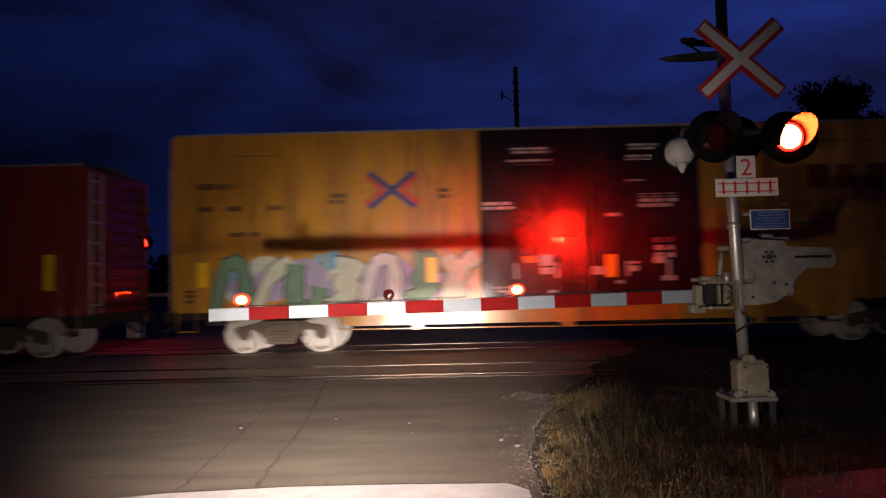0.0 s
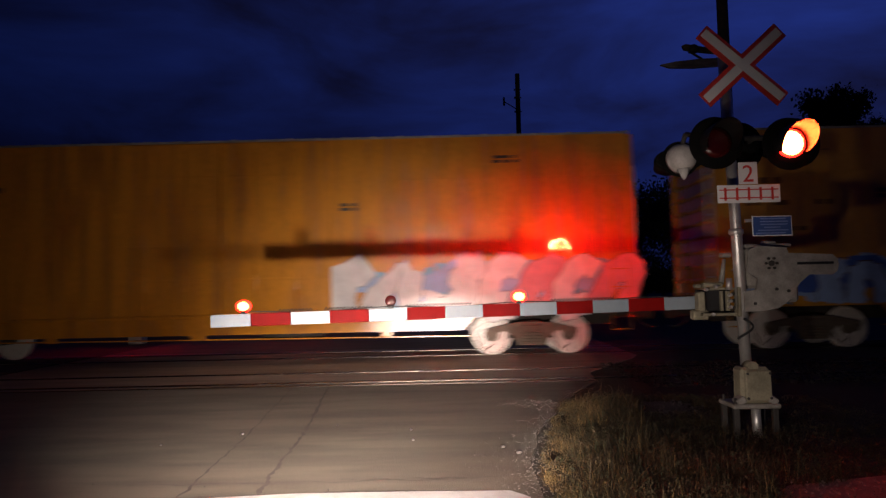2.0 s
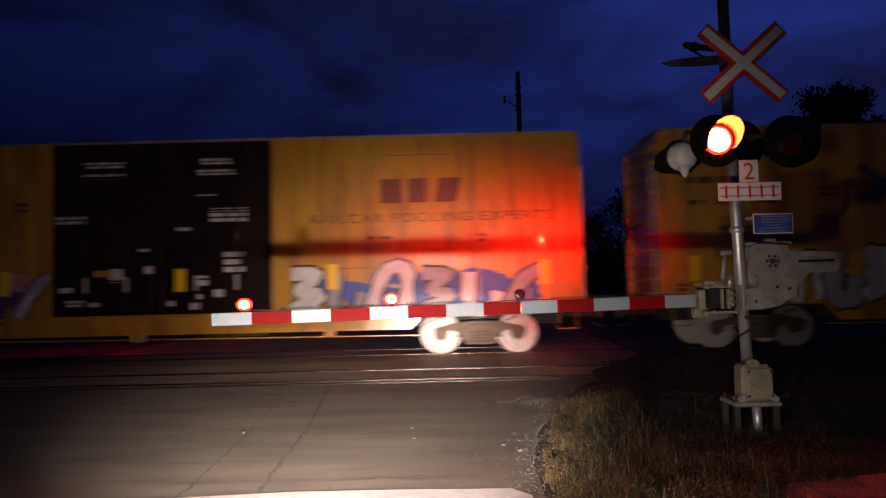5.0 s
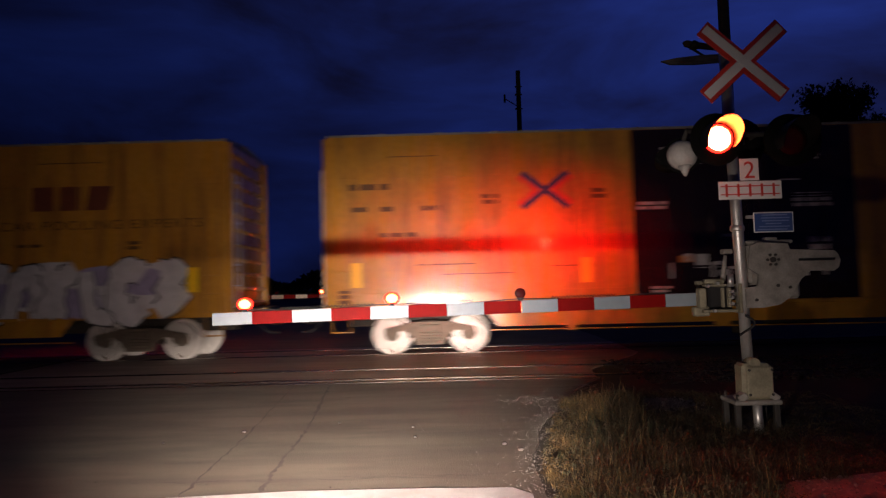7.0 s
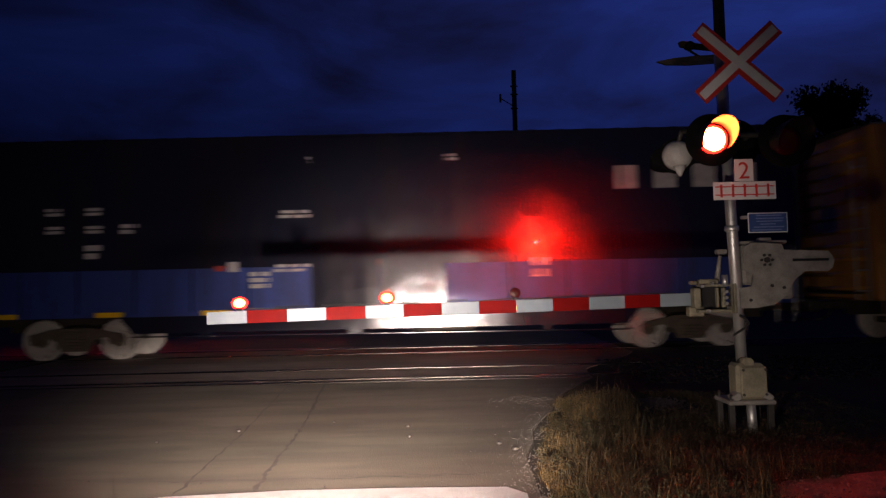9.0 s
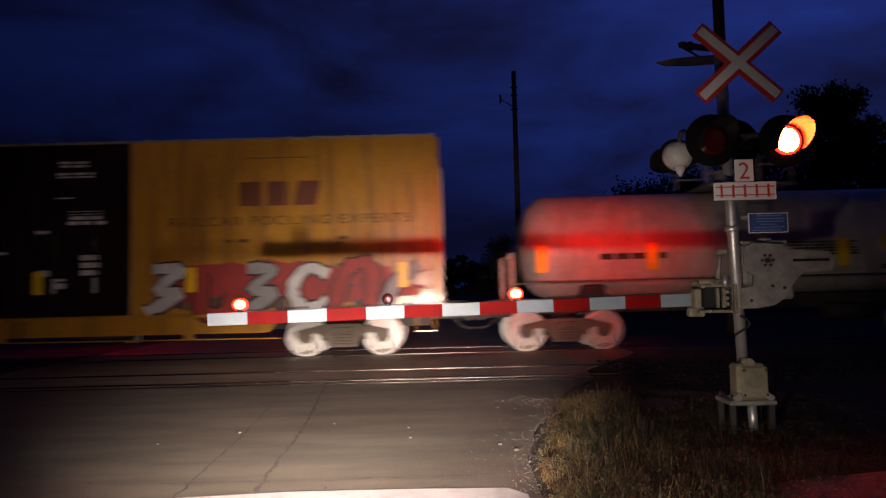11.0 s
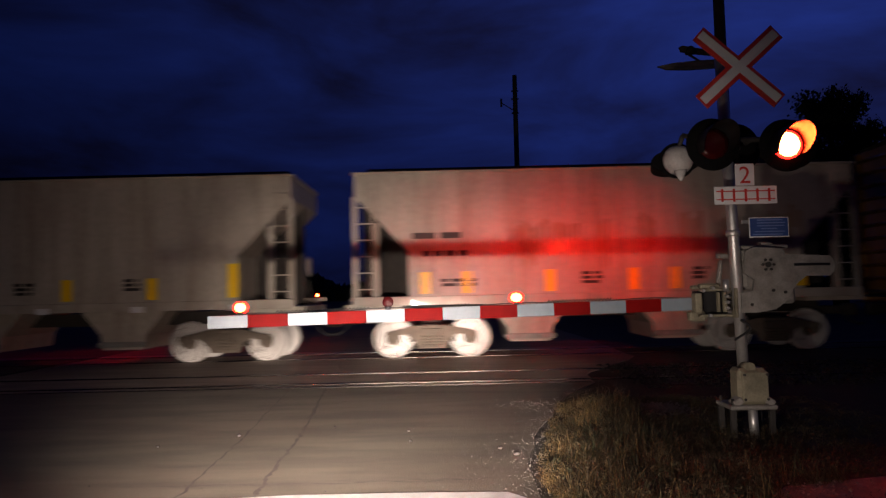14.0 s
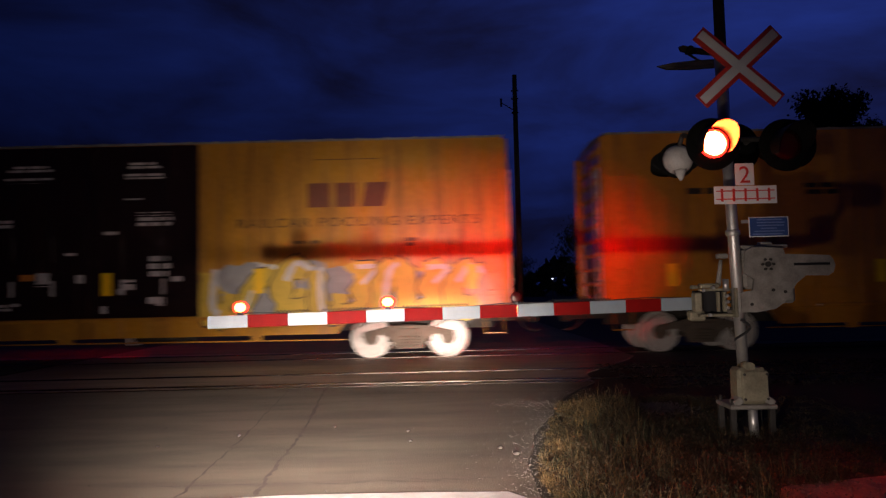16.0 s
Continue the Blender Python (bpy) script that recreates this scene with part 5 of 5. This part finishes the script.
decal(c, "lettering", bars(2.2, 3.6, 0.8, 0.2, 1, 91) + bars(4.8, 3.6, 0.9, 0.3, 2, 92), "ink_black", SIDE, "dark stencil bars")
reflectors(c, (1.4, 6.0), 1.75, 0.24, 0.5, SIDE)
train_row(c, 16.385)


# ---- what stands beyond and beside ----
def utility_pole(x, y, h, label, r=0.15, arms=()):
    p = thing("utility_pole", label, "pole", "utility poles")
    bm = B()
    rod(bm, (x, y, -0.3), (x, y, h), r, r * 0.75, 14)
    part("shaft", bm, "pole", p)
    for z, w, dx in arms:
        bm = B()
        box(bm, (x + dx, y - 0.15, z), (w, 0.09, 0.11), bevel=0.01)
        part("crossarm", bm, "pole", p)
        for k in (-0.4, 0.4):
            bm = B()
            lathe(bm, [(0.03, 0), (0.045, 0.04), (0.03, 0.08), (0.04, 0.12), (0.01, 0.15)], Matrix.Translation((x + dx + k * w, y - 0.15, z + 0.05)), 10)
            part("insulator", bm, "cast", p)
    return p



p = utility_pole(3.6, 34.0, 12.15, "weathered wooden utility pole beyond the tracks", 0.15)
bm = B()
rod(bm, (3.6, 33.9, 10.3), (2.9, 33.9, 10.75), 0.025, seg=8)
rod(bm, (2.9, 33.9, 10.55), (2.9, 33.9, 10.95), 0.05, seg=8)
part("bracket_arm", bm, "cast", p)
for z in (10.9, 11.3, 10.2):
    bm = B()
    rod(bm, (3.4, 33.8, z), (3.75, 33.8, z), 0.05, 0.03, seg=8)
    part("insulator", bm, "cast", p)
p = utility_pole(8.42, 20.6, 13.5, "tall weathered utility pole with a side crossarm", 0.20)
bm = B()
prism(bm, [(6.42, 8.05), (6.9, 8.14), (7.6, 8.20), (8.3, 8.22), (8.3, 7.98), (7.4, 7.93), (6.7, 7.95)], 20.35, 20.46)
part("crossarm", bm, "grey_wood", p, "grey weathered broken crossarm")
bm = B()
prism(bm, [(7.05, 8.58), (7.16, 8.62), (8.3, 8.40), (8.3, 8.28), (7.30, 8.40), (7.10, 8.45)], 20.24, 20.34)
part("crossarm", bm, "pole", p, "dark tilted crossarm")
bm = B()
rod(bm, (7.25, 20.3, 8.42), (7.75, 20.4, 8.15), 0.035, seg=8)
part("brace", bm, "pole", p)
bm = B()
lathe(bm, [(0.05, 0.0), (0.16, 0.03), (0.18, 0.12), (0.10, 0.22), (0.04, 0.26)], Matrix.Translation((7.4, 20.3, 8.36)), 14)
part("insulator", bm, "cast", p)


def leaves_mesh(name, centers, size, mat, seed, aspect=0.55):
    """Many small bent leaves round the given clump centres."""
    rng = np.random.default_rng(seed)
    n = len(centers)
    a, b = rng.normal(size=(n, 3)), rng.normal(size=(n, 3))
    a /= np.linalg.norm(a, axis=1)[:, None]
    b -= (a * b).sum(1)[:, None] * a
    b /= np.linalg.norm(b, axis=1)[:, None]
    s = size * rng.uniform(0.5, 1.4, n)[:, None]
    c = np.asarray(centers)
    v = np.stack([c - a * s, c + b * s * aspect, c + a * s, c - b * s * aspect], 1).reshape(-1, 3)
    me = bpy.data.meshes.new(name)
    me.from_pydata(v.tolist(), [], [(4 * k, 4 * k + 1, 4 * k + 2, 4 * k + 3) for k in range(n)])
    me.materials.append(M[mat])
    return me


def tree(x, y, h, spread, seed, label, leaves=1500, conifer=False, boughs=()):
    leaves = int(leaves * 7)
    rnd, rng = random.Random(seed), np.random.default_rng(seed)
    t = thing("tree", label, "tree", "trees beyond the tracks")
    bm = B()
    pts = [(x + 0.12 * h * 0.1 * math.sin(k * 1.7 + seed), y, h * k / 6 * (0.97 if conifer else 0.8)) for k in range(7)]
    for k, (a, b) in enumerate(zip(pts, pts[1:])):
        rod(bm, a, b, 0.03 * h * (1 - k / 7) + 0.03, 0.03 * h * (1 - (k + 1) / 7) + 0.02, 9)
    part("trunk", bm, "bark", t)
    clumps = []
    for k in range(34 if conifer else 20):
        u = rnd.uniform(0.22, 0.98)
        zz = h * u * (0.97 if conifer else 0.8)
        ang = rnd.uniform(0, 2 * math.pi)
        reach = spread * ((1.12 - u) if conifer else math.sin(math.pi * min(max(u * 0.8 + 0.12, 0), 1))) * rnd.uniform(0.55, 1.15)
        end = (x + reach * math.cos(ang), y + reach * math.sin(ang), zz + (-0.05 * h if conifer else 0.16 * h) * rnd.uniform(0.2, 1.2))
        bm = B()
        rod(bm, (x, y, zz), end, 0.012 * h * (1.1 - u), 0.02, 6)
        part("limb", bm, "bark", t)
        for q in (0.45, 0.7, 0.95, 1.05):
            clumps.append((x + (end[0] - x) * q, y + (end[1] - y) * q, zz + (end[2] - zz) * q))
    for reach, low, high in boughs:
        bm = B()
        rod(bm, (x, y, low), (x + reach, y, high), 0.10, 0.03, 6)
        part("limb", bm, "bark", t)
        clumps += [(x + reach * q, y, low + (high - low) * q) for q in (0.3, 0.45, 0.6, 0.75, 0.9, 1.0) for again in range(2)]
    cl = np.array(clumps)
    pick = rng.integers(0, len(cl), leaves)
    c = cl[pick] + rng.normal(size=(leaves, 3)) * (0.055 * h * (0.42 if conifer else 1.0))
    c[:, 2] = np.maximum(c[:, 2], 0.4)
    ob = new("crown", leaves_mesh("crown", c, (0.009 if conifer else 0.012) * h, "needles", seed))
    ob.parent = t
    return t


for k, (x, y, h, s, lf, con) in enumerate(((11.3, 41, 7.6, 2.6, 1500, False), (14.6, 43, 9.0, 3.2, 2000, False), (18.5, 42, 9.6, 3.6, 2300, False), (22.3, 43, 9.8, 3.8, 2300, False),
                                           (22.6, 40, 13.4, 2.3, 3200, True), (25.6, 42, 10.6, 3.4, 2100, False), (29.5, 44, 10.2, 3.8, 2200, False), (33.5, 46, 12, 4.0, 1800, False),
                                           (10.4, 52, 6.8, 2.4, 1300, False), (5.2, 60, 6.2, 2.4, 1200, False))):
    tree(x, y, h, s, 100 + k, "dark scraggly evergreen against the dusk sky" if con else "dark leafy tree against the dusk sky", lf, con, ((-1.5, 9.8, 12.0), (1.55, 10.2, 12.0), (2.4, 8.6, 10.3), (-1.6, 8.4, 9.6)) if con else ())

lamp = thing("yard_lamp", "tiny far yard lamp on a post", "lamp", at=(13.7, 90, 0))
bm = B()
rod(bm, (0, 0, 0), (0, 0, 2.75), 0.05, seg=8)
part("post", bm, "cast", lamp)
bm = B()
bmesh.ops.create_icosphere(bm, subdivisions=2, radius=0.11, matrix=Matrix.Translation((0, 0, 2.82)))
part("bulb", bm, "lamp_white", lamp, "small white glowing bulb")

# far woods along the horizon
rng = np.random.default_rng(4)
xs = rng.uniform(-170, 170, 9000)
top = 5.0 + 2.2 * np.sin(xs * 0.07) + 1.6 * np.sin(xs * 0.21 + 1) + 1.0 * np.sin(xs * 0.6)
pts = np.stack([xs, 150 + rng.uniform(-6, 6, 9000), rng.uniform(0, 1, 9000) ** 0.7 * top], 1)
tagged(new("far_woods", leaves_mesh("far_woods", pts, 1.3, "needles", 9)), "dark line of distant woods on the horizon", "woods", "", "stuff")


# ---- verge: weeds, gravel, loose stones ----
def weed_height(x, y):
    """How tall the weeds grow: tallest along the road's shoulder, thin by the signal foot and the bare driveway."""
    off = x - right_edge(y) - 0.16 * noise.noise(Vector((x * 2.1, y * 2.1, 5))) - 0.06
    if off < 0.02 or y > 9.7 or (x > 2.32 and y < 5.25 + 0.27 * (x - 2.4)) or ((x - 2.58) / 0.42) ** 2 + ((y - 8.5) / 0.62) ** 2 < 1:
        return 0.0
    h = 0.07 + 0.15 * min(off / 0.35, 1.0)
    h *= 0.55 + 0.45 * math.exp(-((off - 0.7) / 0.9) ** 2) + 0.25 * math.exp(-((y - 8.2) / 1.0) ** 2) * math.exp(-((off - 0.5) / 0.5) ** 2)
    h *= 0.62 + 0.75 * max(0.0, 0.5 + 0.9 * noise.noise(Vector((x * 1.9, y * 1.9, 11))))
    if y > 8.9:
        h *= max(0.2, 1 - (y - 8.9) / 0.9)
    if x > 3.0:
        h *= max(0.25, 1 - (x - 3.0) / 2.0)
    return h


def weeds(name, count, mats, seed, label, width, droop, tall=1.0, each=(10, 26)):
    rng = np.random.default_rng(seed)
    verts, faces, slots = [], [], []
    made = 0
    while made < count:
        cx, cy = rng.uniform(0.5, 6.0), rng.uniform(4.2, 9.7)
        if rng.random() > math.exp(-max(cx - 2.6, 0) / 1.6):
            continue
        lump = 0.5 + 0.5 * noise.noise(Vector((cx * 3.6, cy * 3.6, seed)))
        hh = weed_height(cx, cy)
        if hh <= 0 or rng.random() > 0.03 + 2.2 * max(lump - 0.40, 0):
            continue
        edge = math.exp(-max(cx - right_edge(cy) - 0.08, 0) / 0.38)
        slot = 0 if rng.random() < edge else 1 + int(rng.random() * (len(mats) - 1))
        tuft = rng.uniform(0.4, 1.2) * (1.3 if rng.random() < 0.08 else 1.0)
        for k in range(int(rng.integers(*each))):
            ang, lean = rng.uniform(0, 2 * math.pi), rng.uniform(0.15, droop)
            h = tall * hh * tuft * rng.uniform(0.45, 1.1) * (0.4 + 0.9 * lump)
            x, y = cx + rng.normal() * 0.020, cy + rng.normal() * 0.020
            dx, dy = math.cos(ang), math.sin(ang)
            wx, wy = -dy * width * rng.uniform(0.5, 1.3), dx * width * rng.uniform(0.5, 1.3)
            base = len(verts)
            for u, bend, w in ((0.0, 0.0, 0.8), (0.55, 0.28, 1.0), (1.0, 1.0, 0.12)):
                px, py, pz = x + dx * lean * h * bend, y + dy * lean * h * bend, -0.03 + h * u * (1 - 0.25 * lean * u)
                verts += [(px - wx * w, py - wy * w, pz), (px + wx * w, py + wy * w, pz)]
            faces += [(base, base + 1, base + 3, base + 2), (base + 2, base + 3, base + 5, base + 4)]
            slots += [slot, slot]
            made += 1
    me = bpy.data.meshes.new(name)
    me.from_pydata(verts, [], faces)
    for m in mats:
        me.materials.append(M[m])
    me.polygons.foreach_set("material_index", slots)
    return tagged(new(name, me), label, "weeds", "", "stuff")


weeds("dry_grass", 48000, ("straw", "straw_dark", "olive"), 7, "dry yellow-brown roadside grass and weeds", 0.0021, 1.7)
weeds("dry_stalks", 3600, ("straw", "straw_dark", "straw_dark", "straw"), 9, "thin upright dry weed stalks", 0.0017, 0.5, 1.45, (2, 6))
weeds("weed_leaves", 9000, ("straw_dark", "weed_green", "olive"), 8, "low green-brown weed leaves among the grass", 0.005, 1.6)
# seed heads and leaflets in the grass
rng = np.random.default_rng(12)
cs = []
while len(cs) < 7000:
    x, y = rng.uniform(0.6, 4.6), rng.uniform(4.2, 9.4)
    h = weed_height(x, y)
    if h > 0 and rng.random() < 0.9:
        cs.append((x, y, h * rng.uniform(0.35, 1.0)))
for mat, name, seed, size, share in (("straw", "dry_leaflets", 31, 0.0046, 13000), ("olive", "olive_leaflets", 32, 0.0075, 15000), ("weed_green", "green_leaflets", 33, 0.008, 10000)):
    r2 = np.random.default_rng(seed)
    spots = []
    while len(spots) < share:
        x, y = r2.uniform(0.6, 4.8), r2.uniform(4.2, 9.4)
        h = weed_height(x, y)
        lump = 0.5 + 0.5 * noise.noise(Vector((x * 5.0, y * 5.0, seed)))
        near = math.exp(-max(x - right_edge(y), 0) / 0.5)
        if h > 0 and r2.random() < 1.8 * max(lump - 0.42, 0) * ((0.25 + near) if mat == "straw" else 1.0):
            spots.append((x, y, h * (0.2 + 0.9 * lump) * r2.uniform(0.15, 0.9)))
    tagged(new(name, leaves_mesh(name, spots, size, mat, seed, 0.5)), "small dry leaves on the roadside weeds", "weeds", "", "stuff")
tagged(new("weed_seeds", leaves_mesh("weed_seeds", cs, 0.008, "straw_dark", 13, 0.6)), "small pale seed heads on the weeds", "weeds", "", "stuff")


def pebbles(name, count, place, sizes, mat, seed, label):
    rng = np.random.default_rng(seed)
    base = np.array([(1, 0, 0), (-1, 0, 0), (0, 1, 0), (0, -1, 0), (0, 0, 1), (0, 0, -1)], float)
    tri = [(0, 2, 4), (2, 1, 4), (1, 3, 4), (3, 0, 4), (2, 0, 5), (1, 2, 5), (3, 1, 5), (0, 3, 5)]
    verts, faces = [], []
    for k in range(count):
        x, y = place(rng)
        s = rng.uniform(*sizes)
        v = base * (s * rng.uniform(0.6, 1.3, (6, 1))) * np.array((1, 1, 0.6)) + rng.normal(size=(6, 3)) * s * 0.15 + np.array((x, y, s * 0.3))
        faces += [tuple(len(verts) + i for i in f) for f in tri]
        verts += v.tolist()
    me = bpy.data.meshes.new(name)
    me.from_pydata(verts, [], faces)
    me.materials.append(M[mat])
    return tagged(new(name, me), label, "stones", "", "stuff")


def shoulder(rng):
    y = rng.uniform(4.3, 10.6)
    return right_edge(y) + 0.05 + rng.normal() * 0.10 + (rng.random() < 0.2) * rng.uniform(-0.5, 0.1), y


pebbles("shoulder_gravel", 1900, shoulder, (0.003, 0.0085), "gravel", 21, "pale gravel along the asphalt edge")
pebbles("loose_stones", 55, lambda r: (r.uniform(-4.0, 0.8), r.uniform(5.2, 11.0)), (0.004, 0.010), "ballast_stone", 22, "small loose stones scattered on the road")
pebbles("spilled_gravel", 260, lambda r: (r.normal(1.05, 0.22), r.normal(9.2, 0.22)), (0.004, 0.010), "gravel", 24, "spilled gravel near the crossing edge")
for k, (x, y, s) in enumerate(((-2.26, 7.55, 0.020), (-0.45, 7.62, 0.016), (-0.40, 7.1, 0.016), (-1.30, 7.95, 0.013), (-2.95, 7.1, 0.013), (0.47, 6.7, 0.022), (0.6, 6.45, 0.026))):
    rnd = random.Random(k)
    bm = B()
    bmesh.ops.create_icosphere(bm, subdivisions=2, radius=s)
    for v in bm.verts:
        v.co *= 1 + rnd.uniform(-0.22, 0.22)
        v.co.z *= 0.6
    ob = new("stone", mesh_of("stone", bm, "ballast_stone"))
    ob.location = (x, y, s * 0.45)
    tagged(ob, "small loose stone lying on the asphalt", "stone", "loose stones on the road")
bm = B()
vs = [bm.verts.new((x, y, -0.012)) for x, y in ((2.30, 5.1), (2.5, 5.32), (2.9, 5.42), (3.6, 5.6), (9.0, 6.6), (9.0, -10), (2.2, -10), (2.22, 4.4))]
bm.faces.new(vs)
setting("driveway", bm, "gravel_pad", "bare pale gravel driveway beside the verge", "driveway")
pebbles("driveway_gravel", 900, lambda r: (r.uniform(2.5, 5.0), r.uniform(4.4, 5.4)), (0.005, 0.016), "gravel", 25, "loose gravel on the driveway")
pebbles("bare_patch_gravel", 800, lambda r: (r.normal(2.62, 0.17), r.normal(8.7, 0.22)), (0.007, 0.024), "gravel_pad", 27, "pale gravel on a bare patch among the weeds")
pebbles("track_ballast", 3500, lambda r: (r.uniform(2.9, 13.0), r.uniform(10.4, 13.8)), (0.015, 0.04), "ballast_shaded", 26, "crushed ballast stones beside the rails, coloured dark as under grazing light")

# ---- what flashes and what rolls ----
PERIOD, LEFT_ON, RIGHT_ON = 1.083, 0.285, 0.92


def lit_spans(side):
    on, off = (LEFT_ON, RIGHT_ON) if side == "left" else (RIGHT_ON, LEFT_ON + PERIOD)
    return [(on + PERIOD * k, off + PERIOD * k) for k in range(-1, 16)]


def flash(insert, lit, dark, side):
    spans = lit_spans(side)
    now = any(a <= 0.0 < b for a, b in spans)
    rows = [(0.0, pose(*(lit if now else dark)))]
    for a, b in spans:
        for t, before, after in ((a, dark, lit), (b, lit, dark)):
            if 0.1 < t < 15.95:
                rows += [(round(t * FPS) / FPS - 1 / FPS, pose(*before)), (round(t * FPS) / FPS, pose(*after))]
    rows.append((16.0, rows[-1][1]))
    walk(insert, rows)


def motions():
    for car, passing in car_jobs:
        walk(car, [(t, pose(PASS_X - SPEED * (t - passing), TRACK_Y, 0)) for t in (0.0, 8.0, 16.0)])
    passing_of = {car: p for car, p in car_jobs}
    for w, car, x in wheel_jobs:
        mid = passing_of[car] + (x + PASS_X + 1.84) / SPEED
        first, last = max(0, round((mid - 0.95) * FPS)), min(round(16 * FPS), round((mid + 0.75) * FPS))
        spin = -math.degrees(SPEED / WHEEL_R) / FPS
        rows = [(0.0, pose(x, 0, WHEEL_R, 0, first * spin % 360, 0))] if first > 0 else []
        rows += [(k / FPS, pose(x, 0, WHEEL_R, 0, k * spin % 360, 0)) for k in range(first, last + 1)]
        if last < 16 * FPS:
            rows.append((16.0, pose(x, 0, WHEEL_R, 0, max(last, first) * spin % 360, 0)))
        walk(w, rows)
    for side, bulb, c, facing in near_lamps + far_lamps:
        flash(bulb, c + facing * 0.034, c - facing * 0.05, side)
    for (side, bulb) in (("left", arm_glows[1]), ("right", arm_glows[2]), ("right", far_glows[1]), ("left", far_glows[2])):
        lit = Vector(bulb.location)
        flash(bulb, lit, lit + Vector((0, 0, -0.135)), side)


motions()
